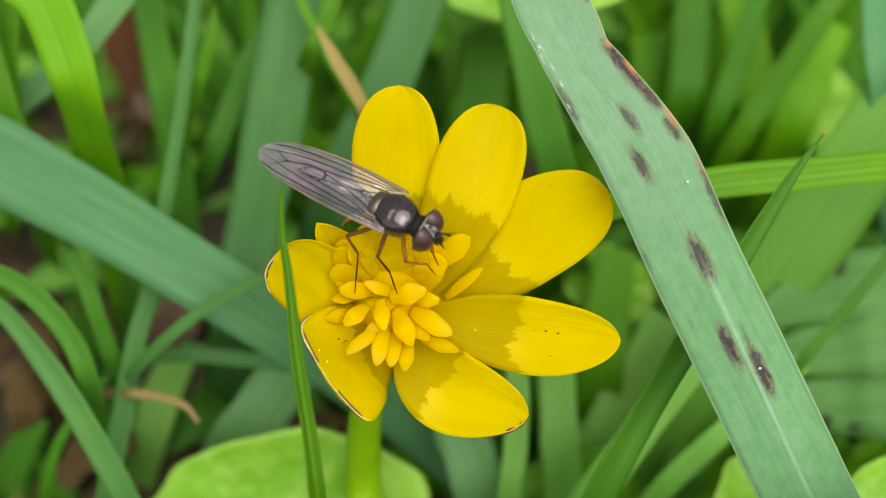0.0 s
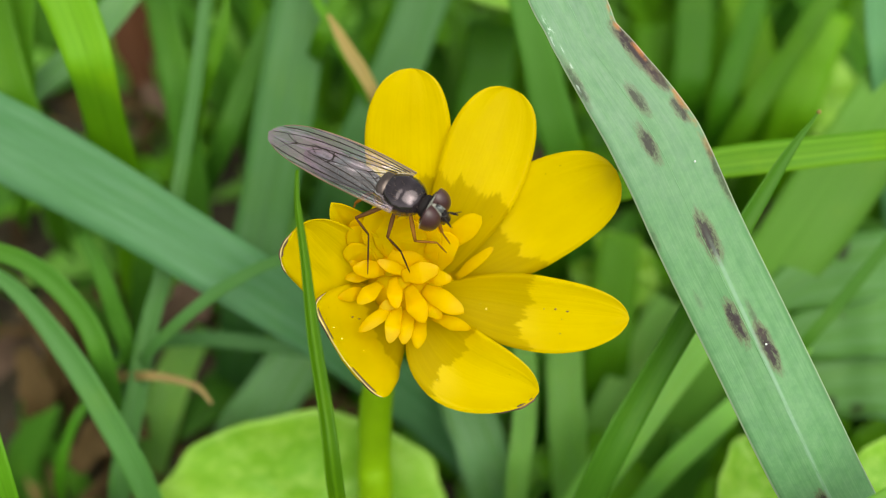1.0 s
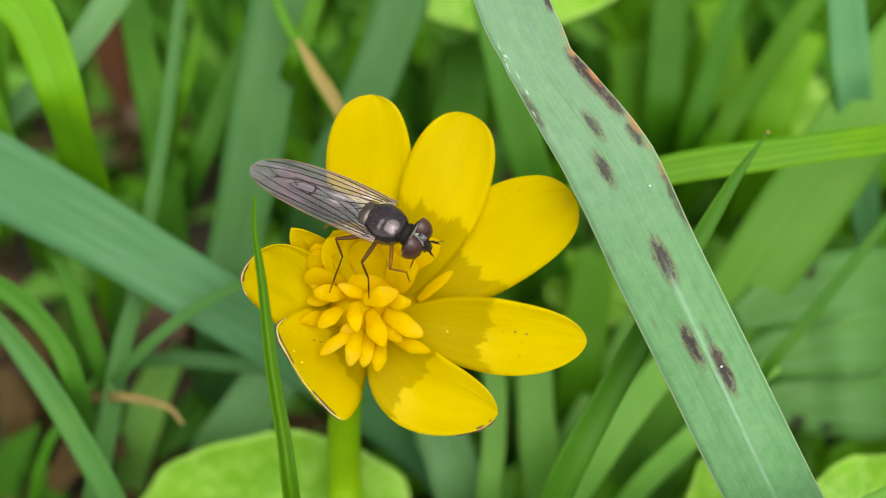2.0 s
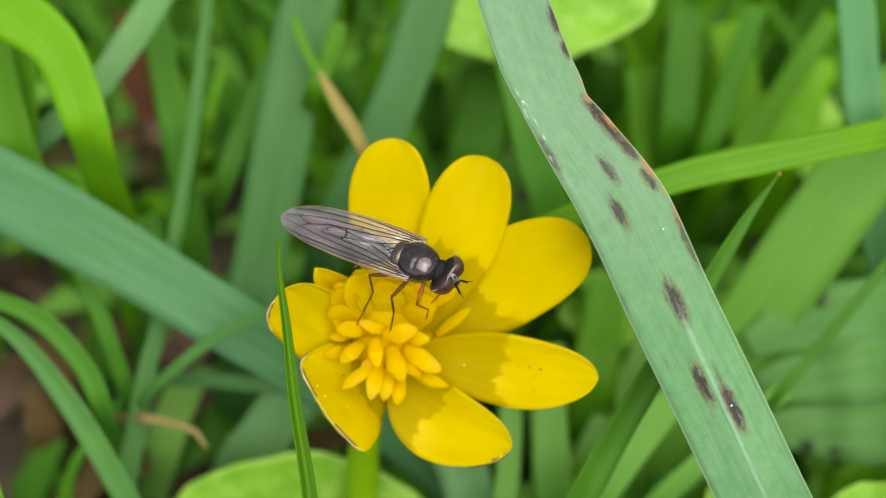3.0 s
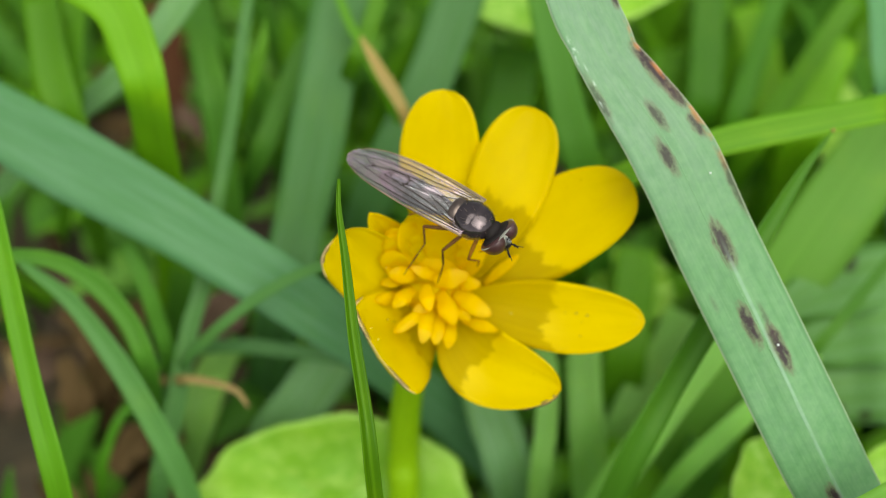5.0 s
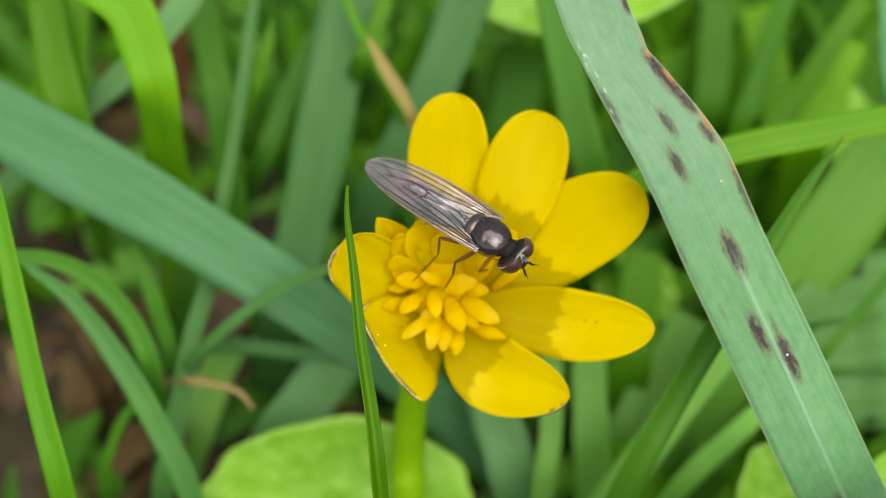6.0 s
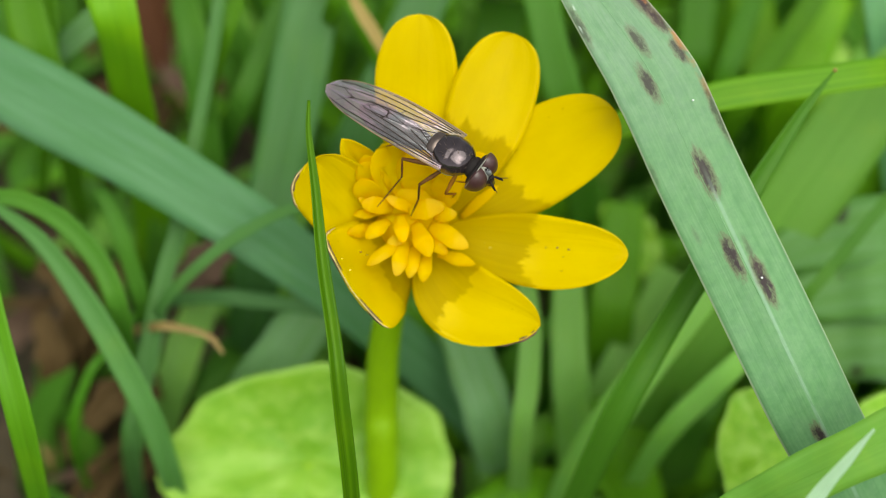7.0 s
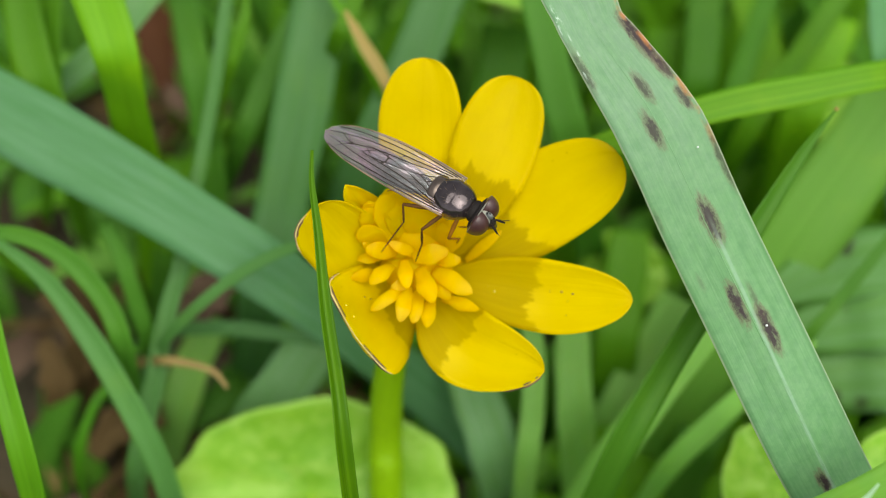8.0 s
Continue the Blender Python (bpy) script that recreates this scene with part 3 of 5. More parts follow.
PETALS = [
    ((0.27, 1.21, 0.30), (-0.82, 8.24, 1.28), (-0.70, 14.49, 3.50), 5.7, dict(cup=0.07, widest=0.60, seed=1)),
    ((0.83, 1.40, 0.66), (3.70, 7.50, 1.85), (5.74, 13.23, 3.30), 5.7, dict(cup=0.06, widest=0.62, seed=2)),
    ((1.39, 1.05, 0.42), (6.47, 4.42, 1.12), (12.42, 7.85, 4.10), 6.5, dict(cup=0.07, widest=0.60, seed=3)),
    ((1.21, -0.23, 1.10), (7.41, -1.37, 2.10), (13.17, -1.58, 4.50), 5.05, dict(cup=0.12, widest=0.52, tipness=1.85, seed=4)),
    ((-0.27, -1.71, 1.10), (2.38, -4.75, 2.10), (7.40, -6.25, 4.50), 5.45, dict(cup=0.14, widest=0.50, tipness=1.65, seed=5, scar=[(14, 15, 26)])),
    ((-1.45, -1.20, 0.80), (-3.45, -2.42, 1.90), (-4.92, -3.98, 5.50), 7.5, dict(cup=0.06, widest=0.78, tipness=5.0, roll=14, seed=6, scar=[(14, 14, 26), (0, 26, 21)])),
    ((-1.40, 0.00, 0.70), (-4.70, 1.00, 2.30), (-7.70, 4.25, 5.80), 5.4, dict(cup=0.08, widest=0.62, tipness=2.8, roll=10, neck=0.6, seed=7, ragged=0.25, scar=[(0, 15, 26)])),
    ((-1.39, 0.86, 0.70), (-3.78, 3.40, 2.50), (-5.57, 5.67, 5.90), 3.0, dict(cup=0.16, widest=0.45, tipness=1.5, neck=0.6, seed=8, ragged=0.15, mat="petaloid")),
]
for base, mid, tip, width, kw in PETALS:
    me, rim = petal_mesh(base, mid, tip, width, **{k: v for k, v in kw.items() if k != "scar"})
    petal = part("petal", me, flower)
    if "scar" in kw:
        line = [p for j, i0, i1 in kw["scar"] for p in rim(j, i0, i1)][::2]
        part("withered_rim", mesh_from("withered_rim", *tube([(x, y, z - 0.16) for x, y, z in line], (0.04, 0.13, 0.09, 0.17, 0.12, 0.15, 0.04), 8, 40), MAT["scar"]), petal, "brown withered petal rim")
        if width > 5.5 or "ragged" in kw:
            part("dry_edge", mesh_from("dry_edge", *tube([(x, y, z + 0.03) for x, y, z in line], (0.02, 0.05, 0.03, 0.06, 0.04, 0.05, 0.02), 6, 40), MAT["dryrim"]), petal, "cream dried petal edge")

part("receptacle", mesh_from("receptacle", *joined(ball(2.6, 2.3, 1.0), ball(2.6, 1.9, 2.3, (-1.2, 0.5, 0.9)), ball(2.7, 2.3, 1.7, (-1.3, 2.5, 1.7))), MAT["petaloid"]), flower)


def stamen_mesh(base, tip, width, bend, blunt=False):
    """A strap that widens from its filament into a flat, pointed lobe with raised margins; the upper ones are broad and blunt."""
    b, t = np.asarray(base), np.asarray(tip)
    mid = (b + t) / 2 + np.array((0, 0, bend))
    n, seg = 18, 16
    path = spline([b, mid, t], n)
    rnd = np.random.RandomState(int(abs(b[0] * 913 + t[1] * 377)) % 99991)
    verts, faces = [], []
    wob, lop, turn = rnd.rand(3) * 6.28, rnd.uniform(-0.3, 0.3), radians(rnd.uniform(-24, 24))
    point, foot = (3.2, 0.62) if blunt else (rnd.uniform(1.45, 1.95), 0.5)
    for i in range(n + 1):
        x = i / n
        d = unit(path[min(i + 1, n)] - path[max(i - 1, 0)])
        s0 = unit(np.cross(d, (0.02, 0.03, 1.0)))
        n0 = np.cross(s0, d)
        s, nn = s0 * math.cos(turn) + n0 * math.sin(turn), n0 * math.cos(turn) - s0 * math.sin(turn)
        h = foot + (1 - foot) * math.sin(math.pi / 2 * min(1, x / 0.6))
        h *= max(0.0, 1 - max(0, (x - 0.5) / 0.5) ** point) ** 0.62 + 0.03
        for j in range(seg):
            a = 2 * math.pi * j / seg
            side = math.cos(a)
            r = h * width / 2 * (1 + 0.06 * math.sin(i * 0.6 + wob[0] + side))
            up = 0.13 * math.sqrt(max(0, 1 - side * side)) * (1 if math.sin(a) > 0 else -0.5)
            if math.sin(a) > 0 and not blunt:  # a keel off the middle, two plane faces
                up = 0.19 * min((1 + side) / (1 + lop), (1 - side) / (1 - lop)) + 0.02
            up += 0.12 * side * side * (1 - 0.5 * x) + 0.04 * math.sin(i * 0.7 + wob[2])
            verts.append(path[i] + s * r * side + nn * r * up)
    for i in range(n):
        for j in range(seg):
            k = (j + 1) % seg
            faces.append((i * seg + j, i * seg + k, (i + 1) * seg + k, (i + 1) * seg + j))
    faces.append(tuple(range(seg))[::-1])
    faces.append(tuple(range(n * seg, (n + 1) * seg)))
    return mesh_from("stamen", verts, faces, MAT["petaloid" if blunt else "anther"])


STAMENS = [
    ((-1.93, 0.98, 3.30), (-1.58, -0.79, 4.60), 1.05, 0.3), ((-0.93, 0.43, 3.20), (0.12, -1.67, 4.70), 1.35, 0.4),
    ((0.08, 0.32, 3.10), (2.48, -1.10, 4.30), 1.35, 0.4), ((-1.59, -0.63, 2.90), (-3.87, -2.29, 4.10), 0.95, 0.4),
    ((-1.58, -0.76, 3.10), (-2.04, -2.96, 4.50), 1.05, 0.3), ((-0.87, -1.06, 2.90), (-1.17, -3.09, 4.20), 1.05, 0.3),
    ((-0.07, -1.56, 3.00), (-0.28, -3.36, 4.30), 1.05, 0.3), ((0.64, -1.52, 2.60), (2.98, -2.21, 3.70), 0.95, 0.3),
    ((-2.73, 0.60, 3.00), (-4.01, -0.55, 4.10), 1.15, 0.3), ((-3.79, 0.13, 2.30), (-5.28, -0.23, 3.50), 0.9, 0.3),
    ((-2.37, 1.51, 3.10), (-4.29, 1.66, 4.20), 1.2, 0.3), ((-0.93, 1.26, 3.10), (-2.73, 2.08, 4.20), 0.8, 0.3),
    ((-1.27, 1.06, 3.50), (0.96, 1.59, 4.30), 1.35, 0.3), ((0.33, 0.98, 3.30), (1.81, 1.00, 4.50), 1.0, 0.4),
    ((2.24, 0.98, 1.70), (4.45, 2.84, 3.30), 0.75, 0.3), ((-3.66, 1.60, 2.60), (-4.62, 2.35, 3.70), 0.9, 0.3),
    ((-2.59, 1.66, 2.30), (-4.23, 4.14, 4.90), 1.9, 0.2), ((-1.88, 1.83, 2.10), (-3.30, 4.91, 5.10), 2.2, 0.2),
    ((-1.15, 2.01, 2.10), (-2.56, 5.09, 4.70), 2.4, 0.2), ((-0.42, 1.84, 2.30), (-1.22, 4.74, 4.70), 2.3, 0.2),
    ((0.20, 1.66, 2.30), (0.11, 4.56, 4.50), 2.2, 0.2), ((0.67, 1.58, 2.30), (1.66, 3.79, 4.30), 2.0, 0.2),
    ((-3.16, 1.09, 1.90), (-4.40, 3.08, 4.50), 1.9, 0.2), ((-2.88, 1.45, 1.70), (-4.05, 4.56, 4.90), 2.0, 0.2),
    ((-2.02, 1.99, 1.50), (-2.99, 5.34, 4.50), 2.2, 0.2), ((-0.81, 1.99, 1.50), (-1.87, 5.45, 4.30), 2.3, 0.2), ((0.29, 1.99, 1.50), (-0.54, 5.20, 4.10), 2.3, 0.2),
    ((0.85, 1.82, 1.70), (0.95, 4.56, 4.10), 2.1, 0.2),
    ((-1.30, -0.12, 2.90), (-2.70, -1.16, 3.50), 0.9, 0.3), ((-0.21, -0.30, 3.00), (1.16, -1.51, 3.60), 1.0, 0.3),
    ((0.85, 2.74, 2.10), (3.56, 4.78, 4.70), 1.5, 0.3), ((-3.13, 1.30, 2.50), (-4.86, 0.98, 3.30), 0.9, 0.3),
]
for base, tip, width, bend in STAMENS:
    tip = tuple(b + (t - b) * 1.08 for b, t in zip(base, tip))
    part("stamen", stamen_mesh(base, tip, width, bend, width > 1.45), flower)
STALK = [(-0.5, -0.4, -0.4), (-2.55, -4.20, -4.60), (-3.60, -8.60, -9.00), (-3.95, -13.20, -13.00), (-4.05, -17.88, -16.00), (-4.70, -35.23, -33.50)]
part("stalk", mesh_from("stalk", *tube(STALK, (0.95, 1.15, 1.3, 1.4, 1.45), 14, 24), MAT["stem"]), flower, "fleshy yellow-green stalk")

# grains of dust, and pale flecks standing in for glints on the petals
for spots, mat, size in (
    (((9.07, -1.72, 2.75), (9.43, -1.21, 2.81), (8.69, -1.08, 2.49), (8.95, -2.65, 2.84), (7.95, -1.07, 2.22), (4.46, 10.09, 2.2), (4.93, 10.2, 2.21),
      (5.74, 8.65, 2.05), (-3.16, -1.82, 1.89), (-4.1, -1.67, 2.83), (-4.49, -1.52, 3.38), (-2.9, -1.7, 1.8), (-3.3, -1.95, 2.0)), "grain", 0.055),
    (((3.79, -0.76, 1.42), (-5.5, -2.02, 5.78), (-5.02, -2.75, 5.43), (0.94, -5.69, 2.22), (-3.74, -3.63, 3.8), (4.2, -1.1, 1.5), (3.4, -5.9, 2.5)), "glint", 0.032)):
    for k, (x, y, z) in enumerate(spots):
        grain = ball(size * (0.6 + 0.45 * (k * 7 % 4)), size * (0.7 + 0.3 * (k % 3)), size * 0.5, (x, y, z + 0.08), 7, 5)
        part("dust_grain" if mat == "grain" else "pale_fleck", mesh_from("grain", *grain, MAT[mat]), flower)
# torn bits of a pale sepal between two petals
for tip, w in (((-5.49, 3.99, 3.50), 0.3), ((-5.17, 3.92, 3.50), 0.25), ((-5.74, 3.78, 3.50), 0.25)):
    part("sepal_scrap", mesh_from("sepal_scrap", *strip([tip, (-5.42, 3.40, 2.30), (-5.06, 2.72, 1.10)], [0.08, w, w * 1.6], n=10, cross=2, thick=0.1, face=(0, 0, 1.0))[:2], MAT["sepal"]), flower, "torn greenish sepal scrap")

# ---- the hoverfly ----
fly = new("hoverfly")
FLY_ROWS = [
    (0.0, -2.79, 43.04, 56.38, 10.9, -0.1, -30.3),
    (0.5, -2.94, 43.01, 56.36, 10.9, -0.0, -30.3),
    (1.0, -3.13, 42.99, 56.35, 10.9, -0.3, -30.2),
    (1.5, -2.66, 42.85, 56.26, 11.0, -0.4, -29.1),
    (1.7, -2.10, 42.72, 56.17, 11.0, -0.1, -29.4),
    (2.8, -1.18, 43.03, 56.40, 11.7, -3.7, -23.2),
    (3.0, -0.87, 42.96, 56.35, 11.6, -3.1, -23.9),
    (3.5, -0.65, 42.62, 56.10, 11.4, -2.7, -25.3),
    (4.0, -0.74, 42.50, 56.01, 11.3, -2.2, -26.4),
    (4.5, -0.84, 42.47, 56.00, 11.1, -0.5, -28.6),
    (4.7, -0.89, 42.38, 55.93, 10.9, 0.4, -30.5),
    (5.8, -0.35, 41.47, 55.33, 10.4, 3.6, -34.1),
    (6.0, -0.31, 41.59, 55.40, 10.3, 3.4, -34.5),
    (6.5, -0.55, 41.68, 55.46, 10.5, 2.6, -33.1),
    (7.0, -0.49, 41.61, 55.42, 10.5, 3.0, -33.3),
    (7.5, -0.53, 41.73, 55.50, 10.6, 2.4, -32.5),
    (8.0, -0.67, 41.82, 55.56, 10.7, 2.1, -32.0),
]
fly.matrix_world = pose(*[c * MM for c in FLY_ROWS[0][1:4]], *FLY_ROWS[0][4:])
tagged(fly, "small dark bronze hoverfly with folded clear wings on the flower", "fly")


def thorax_shape(x, y, z):
    """Shoulders, a cross furrow and shallow lengthwise furrows on the back."""
    r = 1.0
    if z > 0:
        r -= 0.035 * math.exp(-((x - 0.12) / 0.06) ** 2) * min(1, abs(y) * 2.2)
        r -= 0.02 * math.exp(-((abs(y) - 0.32) / 0.07) ** 2)
        r += 0.05 * math.exp(-((x - 0.62) / 0.2) ** 2 - ((abs(y) - 0.55) / 0.2) ** 2)
        r -= 0.05 * math.exp(-((x + 0.72) / 0.05) ** 2)
    r += 0.02 * noise.noise(Vector((x * 4, y * 4, z * 4)))
    flat = 1 - 0.2 * max(0, z) ** 2
    box = 1 + 0.10 * (1 - abs(x)) * abs(y)
    return (x * r * 1.03, y * (1 + 0.06 * x) * r * box, z * r * flat + 0.06 * (1 - x * x))


def hairs(count, seed):
    """Short fine hairs standing off the back, the scutellum and the flanks."""
    rnd = np.random.RandomState(seed)
    verts, faces = [], []
    while len(faces) < count * 3:
        d = unit(rnd.normal(size=3))
        if d[2] < -0.5:
            continue
        p = np.array((1.5 * d[0] + 0.08, 1.34 * d[1], 1.2 * d[2] + 0.05))
        way = unit(d + np.array((-0.5, 0, 0)) + rnd.normal(size=3) * 0.25)
        a = unit(np.cross(way, (0.3, 0.5, 0.8))) * 0.014
        b = np.cross(way, a)
        k = len(verts)
        verts.extend((p - way * 0.1 + a, p - way * 0.1 - a * 0.5 + b, p - way * 0.1 - a * 0.5 - b, p + way * rnd.uniform(0.18, 0.4)))
        faces.extend(((k, k + 1, k + 3), (k + 1, k + 2, k + 3), (k + 2, k, k + 3)))
    return verts, faces


def build_fly():
    tagged(part("hair", mesh_from("hair", *hairs(110, 4), MAT["hair"]), fly, "fine pale brown hairs"), kind="stuff")
    ab = ball(3.0, 1.02, 0.52, (-4.2, 0, -0.3), 22, 18, lambda x, y, z: (x, y * (1 - 0.18 * x), z * (1 - 0.1 * x)))
    part("abdomen", mesh_from("abdomen", *ab, MAT["chitin"]), fly)
    th = ball(1.52, 1.20, 1.22, (0.08, 0, 0), 48, 36, lambda x, y, z: thorax_shape(x, y, z))
    part("thorax", mesh_from("thorax", *th, MAT["scutum"]), fly, "polished bronze-black thorax")
    part("scutellum", mesh_from("scutellum", *ball(0.50, 0.84, 0.44, (-1.08, 0, 0.46), 24, 14, lambda x, y, z: (x - 0.25 * y * y * (1 if x < 0 else -0.6), y, z)), MAT["scutellum"]), fly, "paler bronze scutellum")
    part("flank", mesh_from("flank", *ball(1.15, 1.12, 0.75, (0, 0, -0.62), 18, 12), MAT["dust"]), fly, "greyish dusted flank")
    head = new("head", mesh_from("head", *ball(0.62, 1.0, 0.85, (0.55, 0, -0.05), 20, 14), MAT["dust"]))
    head.parent = fly
    head.matrix_basis = pose(1.75 * MM, 0, -0.05 * MM, 0, 12, 0)
    part("occiput", mesh_from("occiput", *ball(0.2, 1.16, 0.9, (0.12, 0, -0.02), 24, 12), MAT["black"]), head)
    part("orbit", mesh_from("orbit", *ball(0.07, 1.45, 1.15, (0.24, 0, 0.0), 28, 12), MAT["dust"]), head, "pale rim behind the eyes")
    for s in (-1, 1):
        eye = ball(0.92, 0.77, 1.08, (0.30, s * 0.62, 0.0), 26, 20, lambda x, y, z: (x if x > 0 else 0.25 * x, y, z))
        part("eye", mesh_from("eye", *eye, MAT["eye"]), head, "maroon compound eye")
        ant = tube([(1.15, s * 0.16, 0.12), (1.45, s * 0.28, 0.2), (1.9, s * 0.45, 0.06)], (0.045, 0.055, 0.085, 0.045), 8, 10)
        bristle = tube([(1.65, s * 0.36, 0.25), (2.05, s * 0.62, 0.42)], (0.035, 0.02), 5, 4)
        part("antenna", mesh_from("antenna", *joined(ant, bristle), MAT["black"]), head, "short black antenna")
    part("face", mesh_from("face", *ball(0.46, 0.40, 0.62, (1.07, 0, -0.2), 16, 12, lambda x, y, z: (x * (1 + 0.25 * math.exp(-((z + 0.1) / 0.25) ** 2)), y, z)), MAT["chitin"]), head)
    part("frons", mesh_from("frons", *ball(0.30, 0.17, 0.44, (0.80, 0, 0.60), 16, 12), MAT["brow"]), head, "pale dusted brow")
    part("ocelli", mesh_from("ocelli", *joined(*(ball(0.07, 0.06, 0.06, (0.70 + dx, dy, 1.0), 8, 6) for dx, dy in ((0.08, 0), (-0.06, 0.07), (-0.06, -0.07)))), MAT["black"]), head)
    part("lunule", mesh_from("lunule", *ball(0.16, 0.22, 0.12, (1.16, 0, 0.42), 12, 8), MAT["black"]), head)
    part("mouth", mesh_from("mouth", *tube([(1.0, 0, -0.6), (1.1, 0, -1.0), (1.25, 0, -1.25)], (0.2, 0.16, 0.1), 8, 8), MAT["legdark"]), head)
    neck = ball(0.5, 0.75, 0.7, (1.65, 0, -0.1), 16, 10)
    part("neck", mesh_from("neck", *neck, MAT["black"]), fly)

    for s in (-1, 1):
        # a slender wing folded back over the abdomen; its leading edge lies outward
        hinge = np.array((0.15, s * 0.92, 0.42))
        tip = np.array((-9.78, s * -0.06, 0.2 + 0.1 * s))

        def at(u, v):
            """u: 0 hinge to 1 tip; v: -1 leading edge to 1 trailing edge."""
            half = (0.62 + 0.56 * math.sin(math.pi / 2 * min(1.0, u / 0.6))) * max(0.0, 1 - max(0.0, (u - 0.64) / 0.36) ** 2.4) ** 0.5 + 0.02
            p = hinge * (1 - u) + tip * u
            droop = 0.16 * v * v - (0.22 if s < 0 else 0.1) * max(0, -v)
            # lengthwise pleats between the veins
            pleat = 0.045 * math.sin(v * 8.5 + u * 5) + 0.022 * math.sin(v * 19 + u * 9)
            z = 0.34 * math.sin(math.pi * u) - droop + pleat * min(1, half) - 0.04 * s
            return p + np.array((0, -s * v * half, z))

        n, m = 52, 30
        verts = [at(1 - (1 - i / n) ** 1.9, 2 * j / m - 1) for i in range(n + 1) for j in range(m + 1)]
        faces = [(i * (m + 1) + j, i * (m + 1) + j + 1, (i + 1) * (m + 1) + j + 1, (i + 1) * (m + 1) + j) for i in range(n) for j in range(m)]
        wing = part("wing", mesh_from("wing", verts, faces, MAT["wing"]), fly, "clear smoky wing with dark veins")
        wing.visible_shadow = False
        lines = [
            [(0.03, -0.72), (0.4, -0.84), (0.76, -0.97)], [(0.05, -0.55), (0.5, -0.62), (0.78, -0.72), (0.93, -0.9)],
            [(0.08, -0.4), (0.4, -0.3), (0.7, -0.32), (0.97, -0.3)],
            [(0.1, -0.2), (0.35, 0.02), (0.60, 0.0), (0.78, 0.12), (0.88, -0.3)],
            [(0.1, 0.05), (0.3, 0.46), (0.52, 0.55), (0.68, 0.46), (0.60, 0.0)],
            [(0.12, 0.35), (0.22, 0.78), (0.34, 0.95)], [(0.42, -0.3), (0.44, 0.02)], [(0.52, 0.01), (0.5, 0.54)],
            [(0.78, 0.12), (0.84, 0.5), (0.88, 0.78)], [(0.52, 0.55), (0.58, 0.97)],
        ]
        for ln in lines:
            vein = tube([at(u, v) + np.array((0, 0, 0.02)) for u, v in ln], (0.036, 0.027, 0.017), 5, 14)
            part("vein", mesh_from("vein", *vein, MAT["vein"]), wing)
        margin = [at(u, -0.99) for u in (0.0, 0.1, 0.25, 0.45, 0.6, 0.75, 0.86, 0.93)]
        part("costa", mesh_from("costa", *tube(margin, (0.07, 0.05, 0.032, 0.02), 6, 30), MAT["costa"]), wing, "pale amber front margin")
    return head


def leg(points, dark, name="leg"):
    """A jointed leg, origin at the hip; points run from hip to claw in the fly's space."""
    hip = np.asarray(points[0])
    p = [np.asarray(q) - hip for q in points]
    pieces = []
    for i in range(len(p) - 1):
        r0, r1 = (0.15, 0.10) if i == 0 else (0.085, 0.065) if i < len(p) - 2 else (0.06, 0.03)
        pieces.append(tube([p[i], p[i + 1]], (r0 * 0.8, r0, r1), 8, 6))
    ob = part(name, mesh_from(name, *joined(*pieces), MAT["legdark" if dark else "leg"]), fly, "thin dark leg" if dark else "thin amber leg")
    ob.location = Vector(hip) * MM
    return ob, Vector(hip) * MM, Vector(p[-1]) * MM


head = build_fly()
LEGS = [
    leg([(-0.98, -0.70, -1.16), (-2.50, -2.01, -1.60), (-1.71, -2.28, -2.84), (-1.28, -4.05, -4.98)], True),
    leg([(-0.30, -0.70, -1.16), (-0.37, -2.07, -2.42), (0.38, -2.18, -3.71), (1.04, -2.77, -5.14)], True),
    leg([(0.68, -0.48, -0.95), (1.34, -1.55, -2.45), (2.23, -0.71, -3.54), (2.61, -0.61, -4.97)], False),
    leg([(2.08, 0.24, -1.58), (2.36, -0.10, -2.91), (2.57, -0.10, -4.54)], False),
    leg([(-2.01, -0.12, -0.83), (-3.40, -0.98, -2.26), (-3.63, -1.24, -2.95)], False),
    leg([(-0.60, 0.87, -0.93), (-0.75, 1.32, -3.39), (-0.43, 0.81, -5.01)], False),
]

